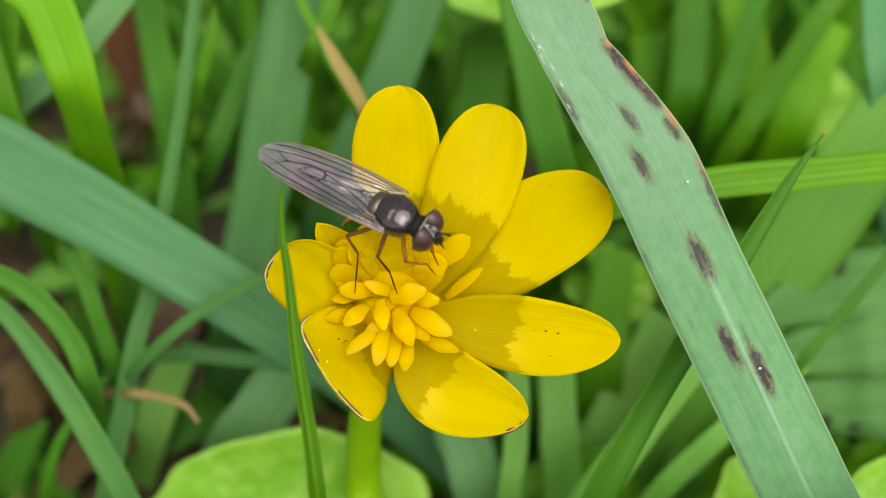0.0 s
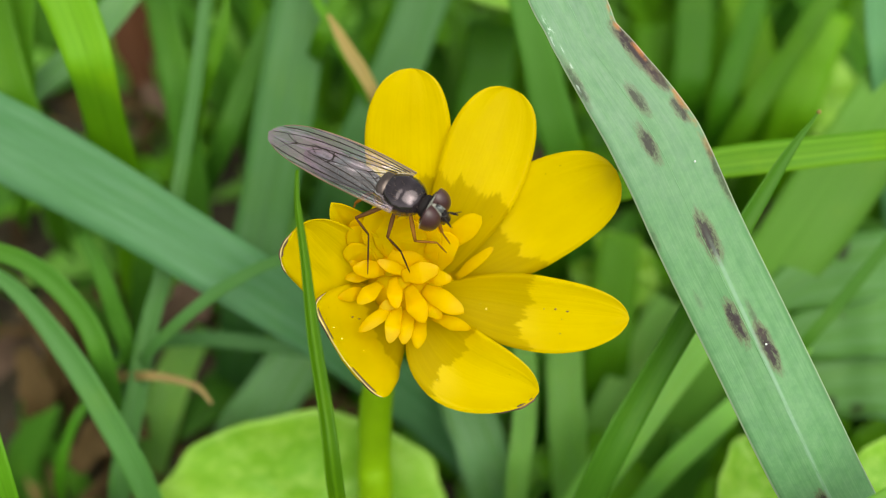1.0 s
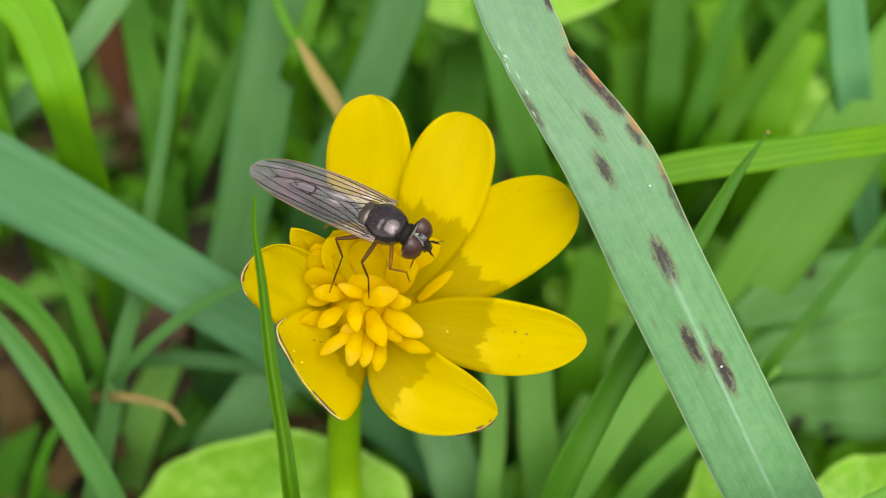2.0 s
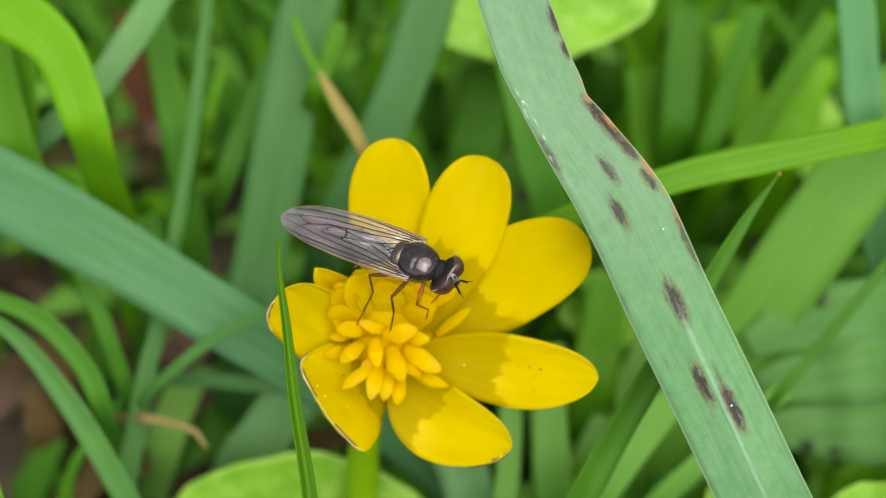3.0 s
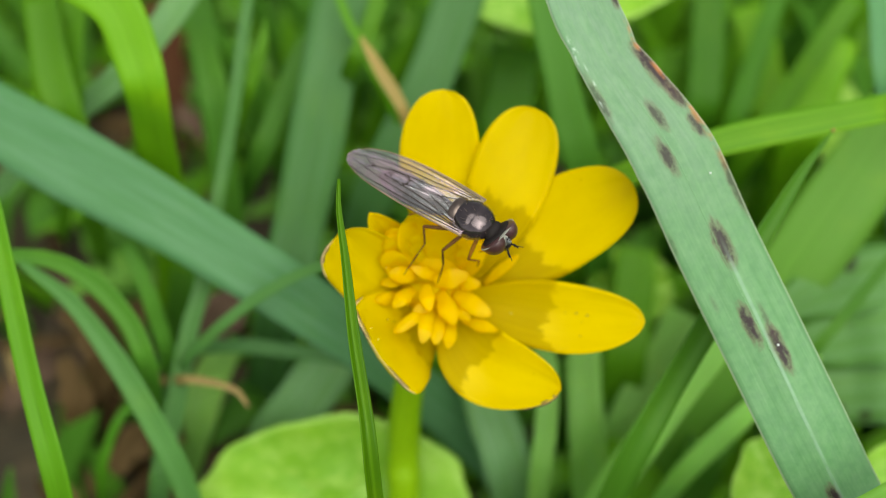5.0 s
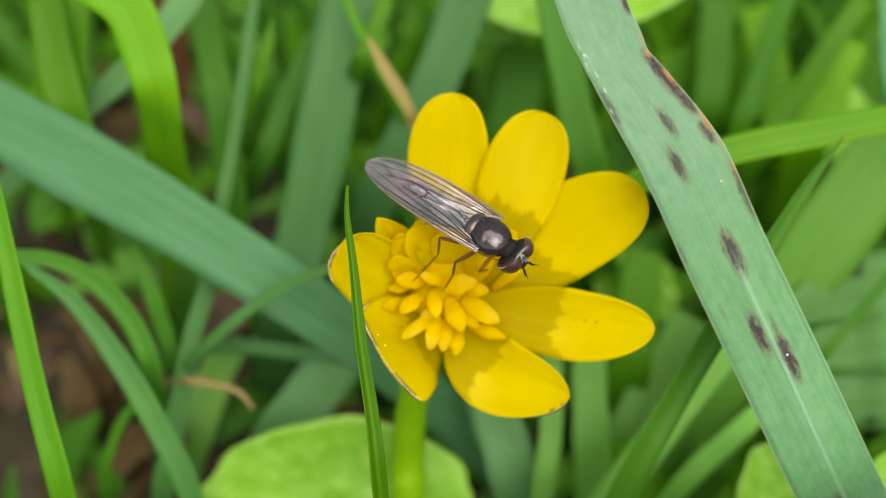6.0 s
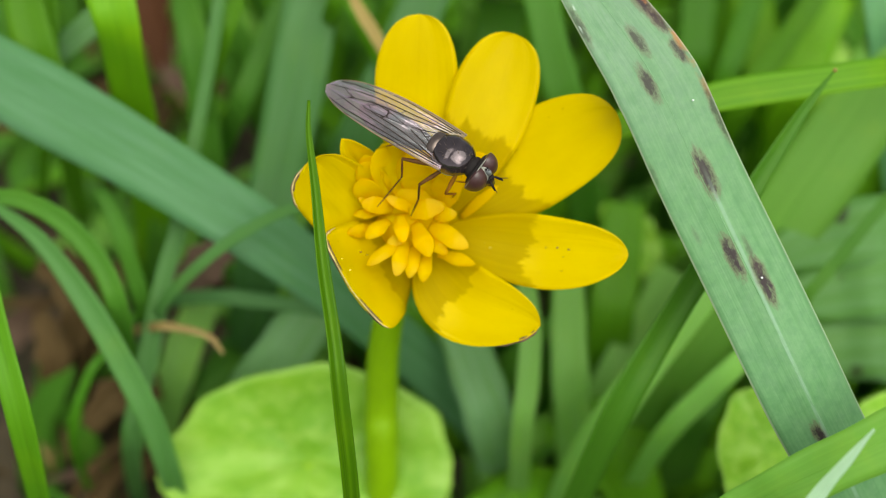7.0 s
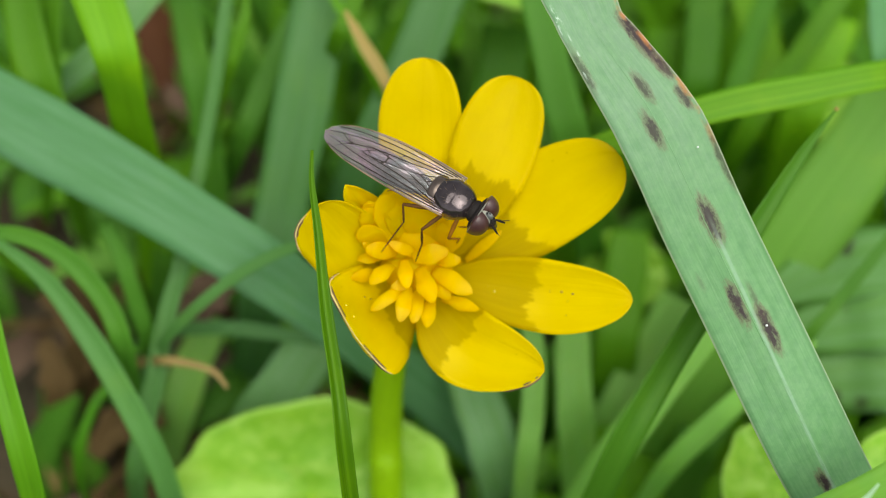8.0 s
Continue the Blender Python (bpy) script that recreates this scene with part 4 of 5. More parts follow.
# ---- round leaves ----
def round_leaf(label, centre, rx, ry, normal, spin, stalk, seed, notch=0.0, cup=0.05):
    """A rounded heart-shaped leaf with a wavy rim, set on its stalk."""
    rnd = np.random.RandomState(seed)
    ob = new("celandine_leaf")
    rings, seg = 14, 56
    nz = unit(np.asarray(normal, float))
    ex = unit(np.cross((0, 1.0, 0.2), nz))
    ey = np.cross(nz, ex)
    a0 = radians(spin)
    ex, ey = ex * math.cos(a0) + ey * math.sin(a0), ey * math.cos(a0) - ex * math.sin(a0)
    ph = rnd.rand(6) * 6.28
    verts, uvs, faces = [], [], []
    for side in (0, 1):
        for i in range(rings + 1):
            r = i / rings
            for j in range(seg):
                a = 2 * math.pi * j / seg
                k = 1 + 0.03 * math.sin(3 * a + ph[0]) + 0.022 * math.sin(7 * a + ph[1]) + 0.012 * math.sin(13 * a + ph[2])
                k -= notch * math.exp(-((math.pi * 1.5 - a) / 0.22) ** 2)
                x, y = rx * r * k * math.cos(a), ry * r * k * math.sin(a)
                z = cup * (rx + ry) * r * r + 0.35 * r * math.sin(3 * a + ph[3]) + 0.18 * r * math.sin(8 * a + ph[4])
                z += 0.5 * noise.noise(Vector((x * 0.25, y * 0.25, seed))) - (0.35 * (1 - 0.7 * r) if side else 0)
                verts.append(ex * x + ey * y + nz * z)
                uvs.append((0.5 + 0.5 * r * math.cos(a), 0.5 + 0.5 * r * math.sin(a)))
    cnt = (rings + 1) * seg
    for side in (0, 1):
        for i in range(rings):
            for j in range(seg):
                k = (j + 1) % seg
                q = tuple(side * cnt + v for v in (i * seg + j, (i + 1) * seg + j, (i + 1) * seg + k, i * seg + k))
                faces.append(q if side == 0 else q[::-1])
    for j in range(seg):
        k = (j + 1) % seg
        b = rings * seg
        faces.append((b + j, cnt + b + j, cnt + b + k, b + k))
    ob.location = Vector(centre) * MM
    tagged(ob, label, "leaf", "celandine leaves")
    part("leaf_blade", mesh_from("leaf_blade", verts, faces, MAT["round"], uvs), ob)
    foot = np.asarray(stalk, float) - np.asarray(centre)
    part("leaf_stalk", mesh_from("leaf_stalk", *tube([(0, 0, -0.5), foot * (0.5, 0.5, 0.35), foot], (0.7, 0.8, 0.9), 8, 10), MAT["stem"]), ob)
    return ob


round_leaf("round light green celandine leaf with scalloped rim below the flower", (-12.3, 38.1, 20.8), 12.2, 7.75, (0.05, -0.64, 0.76), 4, (-12.7, 37.0, -10.4), 3)
round_leaf("round bright green celandine leaf standing behind the grass", (8.4, 80.0, 45.2), 10.8, 7.3, (-0.05, -0.55, 0.83), 0, (17.3, 107.0, 6.8), 5)
round_leaf("pale round celandine leaf low among grass", (24.9, 36.0, 26.6), 4.6, 5.4, (0.1, -0.5, 0.85), 0, (34.5, 48.9, -2.2), 7)
round_leaf("bright round celandine leaf half hidden by grass", (34.6, 35.9, 27.8), 4.8, 4.4, (-0.2, -0.5, 0.85), 20, (47.2, 48.9, -2.2), 9)
round_leaf("yellow-green celandine leaf behind the petals", (15.4, 61.0, 21.0), 3.4, 4.4, (0.2, -0.5, 0.85), 70, (18.8, 73.3, -4.6), 12)
round_leaf("bright celandine leaf deep behind tall blades", (38.5, 83.7, 19.8), 4.4, 4.4, (0, -0.5, 0.85), 10, (45.9, 99.1, 1.3), 13)

# ---- grass ----
spotted_blade = blade("broad pale green grass blade with dark purple spots", "spotted",
    [(4.9, 58.1, 65.8), (6.6, 54.5, 62.8), (7.6, 52.8, 61.6), (8.3, 51.5, 60.8), (9.9, 49.7, 59.5), (12.7, 46.3, 57.1), (15.4, 41.8, 53.7), (18.5, 36.5, 50.2), (22.6, 29.7, 45.4), (29.0, 25.1, 34.9), (38.4, 22.1, 13.2)],
    [4.4, 4.5, 4.35, 4.25, 4.85, 5.75, 5.75, 5.7, 5.7, 5.4, 4.8], name="spotted_grass_blade", fold=(0.05, 0.05, 0.03, -0.02, -0.08, -0.13, -0.15), rib=0.0, slim=0.3, ribs="palerib", n=70, cross=12, wave=0.006, thick=0.3)
for x, y, z, r in ((-23.45, 23.27, 43.38, 0.075), (-19.03, 14.01, 36.85, 0.08)):
    part("white_grain", mesh_from("white_grain", *ball(r, r * 0.8, r * 1.2, (x, y, z), 8, 6), MAT["speck"]), spotted_blade, "tiny white grain")
front_blade = blade("thin upright dark green grass blade touching a petal", "front",
    [(-9.3, 42.9, 58.9), (-9.3, 41.2, 57.8), (-8.9, 38.6, 55.8), (-8.4, 34.8, 53.2), (-7.7, 31.1, 50.4), (-7.3, 28.3, 47.9), (-6.9, 24.2, 36.7), (-8.4, 23.4, 9.3)],
    [0.2, 0.36, 0.6, 0.82, 0.96, 1.05, 1.15, 1.3], roll=24, fold=0.4, wave=0.02, thick=0.16)
side_blade = blade("bright ribbed grass blade lying across behind", "ribside",
    [(7.2, 51.0, 44.5), (12.0, 51.7, 45.6), (18.7, 52.7, 46.9), (25.5, 53.3, 47.3), (33.1, 54.5, 46.9), (45.4, 60.5, 40.2), (65.1, 73.3, 19.9)],
    [1.6, 2.0, 2.3, 2.3, 2.2, 2.0, 1.8], fold=0.05)
tip_blade = blade("dark green pointed grass blade crossing behind the spotted one", "tipg",
    [(25.3, 52.0, 53.2), (23.2, 49.8, 51.5), (20.8, 46.8, 49.1), (18.6, 43.9, 46.9), (16.0, 40.7, 44.0), (13.4, 37.4, 40.5), (10.5, 33.4, 35.9), (8.0, 31.2, 19.7), (6.5, 30.7, -7.5)],
    [0.08, 0.75, 1.3, 1.75, 2.0, 2.15, 2.3, 2.4, 2.4], fold=0.18, roll=12)
part("pale_tip", mesh_from("pale_tip", *ball(0.16, 0.13, 0.18, tuple(np.array((25.3, 52.0, 53.2)) - np.array((6.5, 30.7, -7.5))), 8, 6), MAT["dry"]), tip_blade, "pale withered tip")
cut_blade = blade("green grass blade with a bent pale tip", "wide",
    [(29.2, 26.9, 49.6), (25.5, 25.4, 48.6), (21.7, 24.1, 47.0), (18.6, 23.2, 45.2), (15.9, 23.6, 38.8), (17.1, 33.1, 3.9)],
    [3.6, 3.5, 3.2, 2.8, 2.2, 1.8], fold=0.03)
blade("pale folded tip of a grass blade", "whitish",
    [(24.0, 24.8, 51.0), (22.4, 23.3, 50.0), (21.0, 22.0, 48.9), (20.1, 20.9, 47.2), (22.0, 22.2, 35.3), (28.3, 27.3, 5.9)],
    [0.12, 0.6, 0.85, 0.95, 1.0, 1.0], fold=0.2)
blade("broad blue-green grass blade slanting down behind the flower", "blue",
    [(-41.9, 61.8, 46.0), (-33.3, 57.8, 43.2), (-24.0, 53.5, 40.1), (-15.6, 49.7, 36.3), (-8.2, 47.8, 28.8), (-0.6, 46.8, 17.2), (5.3, 45.1, 6.2), (10.3, 43.2, -6.1)],
    [5.8, 6.1, 5.6, 4.9, 4.6, 4.4, 4.0, 3.6], fold=0.04)
arch_blade = blade("bright yellow-green grass blade arching over", "bright",
    [(-34.2, 67.1, 57.0), (-31.6, 65.7, 56.0), (-28.3, 63.6, 54.6), (-26.9, 61.2, 52.2), (-26.1, 59.0, 49.5), (-26.9, 60.0, 41.1), (-27.5, 59.9, 31.2), (-30.2, 60.9, 13.6)],
    [4.0, 4.2, 3.9, 3.6, 3.5, 3.5, 3.4, 3.0], fold=0.05)
blade("pale blue grass blade leaning behind", "pale",
    [(-21.7, 78.9, 49.4), (-26.4, 72.9, 45.2), (-29.8, 69.3, 42.6), (-34.8, 66.5, 39.5), (-40.1, 64.3, 35.5), (-55.7, 67.6, 15.8)],
    [2.6, 2.6, 2.4, 2.2, 2.0, 1.8], fold=0.08)
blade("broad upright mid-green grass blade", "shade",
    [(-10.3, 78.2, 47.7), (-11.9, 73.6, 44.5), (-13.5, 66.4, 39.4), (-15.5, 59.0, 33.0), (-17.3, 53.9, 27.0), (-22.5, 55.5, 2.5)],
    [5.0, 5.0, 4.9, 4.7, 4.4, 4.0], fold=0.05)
blade("thin pale upright grass stalk", "arch",
    [(-18.9, 76.9, 50.5), (-19.6, 71.4, 46.6), (-20.7, 64.4, 41.7), (-22.1, 57.8, 37.0), (-23.0, 52.0, 34.0), (-24.0, 49.0, 32.0), (-25.0, 45.0, 29.0), (-26.0, 41.0, 26.0), (-27.0, 38.0, 22.0), (-31.5, 42.5, -0.9)],
    [0.8, 0.95, 1.1, 1.2, 1.4, 1.6, 1.7, 1.8, 1.9, 1.9], fold=0.10)
blade("thin yellow-green grass blade over the litter", "dark",
    [(-27.0, 49.0, 27.0), (-29.0, 46.0, 26.0), (-31.0, 43.0, 25.0), (-33.0, 40.0, 19.0), (-35.5, 42.5, 0.0)], [0.4, 0.7, 0.85, 0.9, 0.9], fold=0.12)
blade("small pointed pale green grass leaf", "fresh",
    [(-18.0, 71.0, 46.3), (-18.2, 69.2, 45.0), (-19.0, 67.7, 43.4), (-19.9, 66.4, 41.2), (-22.3, 66.3, 34.5), (-27.7, 73.4, 15.0)],
    [0.15, 1.0, 1.25, 1.1, 1.0, 1.0], fold=0.1)
blade("withered tan grass blade with orange tip", "dry",
    [(-9.6, 67.5, 47.5), (-8.8, 66.4, 46.7), (-7.9, 65.1, 45.8), (-6.9, 63.8, 44.9), (-5.8, 62.2, 43.2), (-4.4, 63.5, 32.5), (-4.6, 70.4, 15.3)],
    [0.3, 0.75, 1.05, 1.1, 0.95, 0.8, 0.8], fold=0.12)
blade("dark green grass blade in shade", "mid", [(-25.9, 80.5, 41.9), (-25.1, 75.6, 38.6), (-23.7, 70.0, 34.6), (-23.5, 64.6, 23.5), (-25.8, 66.0, 7.4)], [2.4, 2.7, 2.9, 2.8, 2.6])
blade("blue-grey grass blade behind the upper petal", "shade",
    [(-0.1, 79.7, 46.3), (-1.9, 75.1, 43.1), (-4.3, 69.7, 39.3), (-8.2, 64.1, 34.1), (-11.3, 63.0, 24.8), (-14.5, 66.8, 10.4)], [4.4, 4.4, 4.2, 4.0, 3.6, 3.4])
blade("mid-green grass blade behind the petals", "mid",
    [(5.2, 72.1, 49.5), (6.6, 67.1, 46.0), (7.8, 63.1, 42.6), (9.2, 60.4, 38.9), (11.0, 59.6, 29.8), (14.3, 64.9, 9.1)], [2.6, 2.9, 3.1, 3.2, 3.0, 2.8])
blade("wide soft green grass blade rising at a slant", "wide",
    [(42.2, 71.1, 46.3), (37.3, 65.5, 42.5), (32.5, 59.9, 38.0), (28.3, 55.3, 33.5), (23.9, 51.0, 27.4), (19.0, 46.6, 19.4), (15.3, 45.1, 2.6)], [6.8, 6.9, 6.8, 6.5, 6.0, 5.4, 5.0], fold=0.04)
blade("blue-green grass blade with a pale margin", "blue",
    [(33.6, 75.7, 52.0), (34.0, 71.5, 49.1), (34.5, 68.0, 46.1), (35.4, 65.2, 42.2), (39.9, 64.6, 28.4), (45.8, 69.1, 12.0)], [2.8, 3.0, 3.1, 3.1, 3.0, 2.8], fold=0.12)
for pts, w, m in (
    ([(36.7, 82.7, 38.6), (31.6, 76.4, 34.2), (26.7, 70.8, 29.1), (25.3, 72.5, 14.4)], [2.0, 2.2, 2.2, 2.0], "fresh"),
    ([(30.1, 85.0, 37.8), (27.5, 78.6, 33.3), (25.4, 73.3, 28.4), (26.3, 75.6, 14.1)], [2.0, 2.3, 2.2, 2.0], "dark"),
    ([(25.2, 87.2, 34.4), (22.5, 81.0, 30.1), (22.8, 77.0, 22.4), (24.1, 79.4, 11.9)], [2.8, 3.0, 3.0, 2.6], "fresh"),
    ([(9.5, 52.4, 29.6), (9.5, 47.8, 26.4), (9.9, 43.6, 22.3), (11.2, 42.1, 10.2), (12.2, 42.7, -1.6)], [2.6, 3.0, 3.3, 3.3, 3.0], "soft"),
    ([(5.3, 50.3, 33.0), (6.0, 45.9, 29.9), (5.9, 42.1, 26.7), (5.5, 39.4, 20.5), (6.1, 40.0, -3.5)], [1.6, 1.8, 1.9, 1.9, 1.8], "soft"),
    ([(-0.5, 49.8, 26.6), (1.6, 45.2, 23.3), (3.4, 41.4, 18.2), (5.6, 43.0, -3.9)], [3.8, 4.3, 4.4, 4.0], "pale"),
    ([(22.2, 48.2, 36.4), (17.6, 43.8, 32.8), (13.1, 39.5, 27.9), (10.1, 38.6, 15.1), (9.4, 40.9, -2.9)], [2.0, 2.6, 3.0, 3.0, 2.8], "soft"),
    ([(28.8, 47.8, 30.1), (24.7, 44.9, 28.0), (20.9, 42.3, 25.0), (17.5, 40.6, 18.9), (16.7, 43.6, -1.0)], [1.4, 1.7, 2.0, 2.0, 1.8], "soft"),
    ([(36.7, 54.8, 41.1), (33.3, 51.3, 38.6), (30.0, 48.1, 35.7), (27.0, 45.5, 32.1), (26.5, 46.5, 20.6), (28.4, 50.5, 3.9)], [0.8, 0.9, 1.0, 1.0, 1.0, 1.0], "mid"),
    ([(-29.5, 54.6, 36.1), (-28.1, 52.4, 34.5), (-27.1, 50.0, 31.6), (-26.8, 48.3, 25.5), (-30.7, 51.9, 4.8)], [1.1, 1.4, 1.5, 1.4, 1.2], "mid"),
    ([(-10.7, 48.8, 41.8), (-14.1, 48.5, 40.3), (-17.6, 47.5, 38.4), (-21.4, 46.3, 35.1), (-25.8, 46.5, 27.9), (-33.5, 51.9, 7.3)], [0.7, 0.85, 0.95, 0.95, 0.9, 0.8], "arch"),
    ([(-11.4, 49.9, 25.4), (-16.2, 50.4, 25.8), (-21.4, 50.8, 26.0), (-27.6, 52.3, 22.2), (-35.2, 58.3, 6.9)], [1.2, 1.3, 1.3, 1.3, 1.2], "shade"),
    ([(-9.8, 55.0, 25.3), (-13.7, 50.2, 22.0), (-18.4, 46.2, 16.8), (-24.6, 45.9, 0.7)], [4.2, 5.0, 5.0, 4.2], "pale"),
    ([(-33.9, 72.9, 48.8), (-34.3, 68.5, 45.8), (-34.5, 64.4, 41.7), (-36.7, 64.7, 33.4), (-43.8, 71.5, 13.7)], [2.0, 2.2, 2.2, 2.0, 1.8], "fresh"),
    ([(-36.3, 70.4, 49.5), (-35.2, 65.1, 45.8), (-34.0, 62.1, 43.1), (-33.4, 60.3, 37.6), (-38.6, 68.0, 13.7)], [3.0, 3.4, 3.2, 3.0, 2.6], "fresh"),
    ([(-15.3, 76.4, 39.1), (-17.8, 71.6, 35.7), (-20.4, 67.0, 31.3), (-26.0, 72.5, 14.4)], [1.8, 2.0, 2.0, 1.8], "mid"),
    ([(23.3, 85.8, 37.1), (23.1, 79.8, 32.9), (22.7, 75.3, 28.5), (24.9, 78.2, 13.5)], [3.2, 3.6, 3.4, 3.0], "dark"),
    ([(37.1, 83.7, 32.0), (34.9, 79.3, 28.9), (33.1, 75.0, 24.7), (34.3, 77.0, 10.2)], [4.0, 4.6, 4.4, 4.0], "bright"),
    ([(28.4, 87.8, 32.4), (30.0, 82.0, 28.3), (31.4, 77.7, 24.1), (35.5, 78.4, 11.2)], [3.6, 4.2, 4.2, 3.8], "bright"),
    ([(20.4, 84.9, 29.2), (21.2, 79.9, 25.7), (22.2, 76.1, 21.8), (24.7, 77.0, 10.2)], [4.0, 4.6, 4.6, 4.0], "fresh"),
    ([(15.5, 61.5, 26.2), (14.7, 56.5, 22.7), (14.1, 52.1, 18.4), (14.7, 50.4, 1.4)], [3.6, 4.2, 4.2, 3.6], "fresh"),
    ([(20.4, 57.6, 21.0), (17.8, 53.4, 18.1), (14.4, 48.8, 13.7), (12.4, 48.1, -0.3)], [3.6, 4.2, 4.2, 3.6], "soft"),
    ([(23.6, 51.5, 21.6), (22.6, 47.4, 18.8), (20.8, 43.8, 15.0), (22.1, 44.3, -2.9)], [3.6, 4.2, 4.2, 3.6], "mid"),
    ([(-23.0, 55.9, 19.9), (-25.1, 52.1, 17.2), (-26.9, 48.4, 13.4), (-30.7, 48.1, -0.3)], [3.0, 3.6, 3.6, 3.2], "soft"),
    ([(4.1, 79.9, 34.2), (3.6, 75.7, 31.3), (2.6, 72.3, 26.4), (2.3, 76.7, 12.5)], [4.4, 5.0, 4.8, 4.2], "dark"),
    ([(-27.6, 66.0, 29.4), (-26.6, 62.3, 26.8), (-27.6, 59.3, 22.2), (-31.7, 61.1, 6.4)], [2.6, 3.0, 3.0, 2.8], "mid"),
    ([(-12.0, 72.9, 48.2), (-10.8, 70.4, 46.5), (-9.4, 68.5, 44.6), (-8.0, 66.7, 42.1), (-4.7, 68.5, 28.7), (-4.7, 72.5, 14.4)], [0.6, 0.75, 0.9, 0.8, 0.8, 0.8], "fresh"),
    ([(-8.2, 72.9, 47.6), (-9.3, 69.9, 45.6), (-11.1, 68.4, 42.0), (-16.2, 79.1, 19.0)], [1.4, 1.5, 1.4, 1.2], "fresh"),
):
    blade("soft green blade of meadow grass among others", m, pts, w, seed=len(pts) + int(w[0] * 10))
for pts, w, m, lab in (
    ([(-45.3, 50.5, 40.5), (-38.2, 50.3, 40.3), (-33.8, 50.0, 40.1), (-30.3, 48.5, 39.1), (-27.5, 46.0, 36.7), (-26.5, 43.8, 33.4), (-28.1, 44.7, 21.8), (-31.5, 48.4, 4.8)], [0.7, 1.1, 1.4, 1.6, 1.7, 1.7, 1.6, 1.4], "mid", "slender green grass blade arching down to the soil"),
    ([(-36.2, 49.6, 40.4), (-35.5, 49.2, 40.2), (-32.1, 47.1, 38.7), (-28.8, 43.8, 35.8), (-25.9, 40.0, 32.5), (-23.8, 36.9, 28.5), (-23.2, 35.1, 19.9), (-25.6, 38.1, -2.4)], [0.15, 0.6, 1.4, 1.8, 2.0, 2.0, 2.0, 1.8], "arch", "slender green grass blade arching down beside litter"),
    ([(-35.5, 52.1, 56.3), (-34.7, 48.9, 54.0), (-33.8, 45.6, 51.7), (-32.7, 41.4, 48.8), (-31.2, 35.9, 44.7), (-29.5, 30.4, 39.8), (-31.2, 29.0, 25.4), (-36.4, 31.9, 0.6)], [0.3, 0.8, 1.2, 1.5, 1.7, 1.8, 1.8, 1.6], "fresh", "narrow bright green grass blade standing upright"),
    ([(-18.7, 42.4, 30.2), (-19.9, 43.6, 30.8), (-22.4, 44.4, 30.8), (-25.2, 45.3, 29.5), (-31.1, 49.8, 20.5), (-37.4, 55.5, 7.4)], [0.3, 0.5, 0.65, 0.75, 0.8, 0.8], "rust", "withered orange-brown grass tip"),
):
    blade(lab, m, pts, w, fold=0.14)
for pts, w, m in (
    ([(-39.4, 57.6, 21.0), (-36.5, 55.8, 21.0), (-35.3, 53.4, 18.1), (-37.8, 52.8, 10.3)], [1.2, 2.6, 3.0, 1.6], "brown"),
    ([(-37.5, 60.3, 20.5), (-34.6, 56.4, 19.0), (-34.7, 53.6, 14.6), (-37.3, 51.9, 7.3)], [1.0, 2.0, 2.0, 1.2], "brown"),
    ([(-39.9, 55.7, 16.1), (-38.4, 52.3, 13.7), (-38.9, 50.1, 8.5)], [1.6, 3.4, 2.0], "brown"),
    ([(-20.6, 58.6, 24.2), (-23.1, 56.5, 22.7), (-25.6, 55.5, 19.6)], [2.0, 4.0, 2.5], "pink"),
    ([(-33.7, 44.2, 14.1), (-31.2, 46.7, 15.8), (-27.7, 48.4, 14.6)], [1.6, 3.4, 2.0], "brown"),
    ([(-36.5, 101.0, 21.0), (-35.2, 96.0, 18.0), (-33.5, 90.0, 14.0)], [2.2, 5.2, 2.4], "russet"),
    ([(-33.0, 88.5, 16.5), (-31.4, 86.8, 16.0), (-30.0, 85.6, 14.5)], [1.0, 2.4, 1.0], "pink"),
):
    blade("crumpled brown dead leaf on the soil", m, pts, w, name="dead_leaf", category="dead leaf", group="dead leaves", fold=0.3, wave=0.12)

# spotted broad leaf low at the side
for k, (pts, w) in enumerate((
    ([(26.2, 51.8, 30.4), (30.6, 53.1, 31.9), (37.7, 54.1, 32.0), (50.9, 60.3, 20.5)], [2.4, 5.6, 6.2, 5.2]),
    ([(27.2, 49.1, 27.9), (31.7, 49.9, 29.1), (37.7, 50.3, 29.4), (51.0, 56.1, 17.5)], [2.6, 5.8, 6.4, 5.4]),
    ([(28.0, 46.5, 24.9), (32.5, 46.6, 25.6), (38.1, 46.6, 25.6), (51.0, 51.8, 14.6)], [2.6, 5.8, 6.6, 5.4]))):
    blade("broad ribbed grey-green leaf with small dark spots", "ribbed", pts, w, name="ribbed_leaf", category="leaf", group="ribbed leaves", fold=-0.06, seed=k)


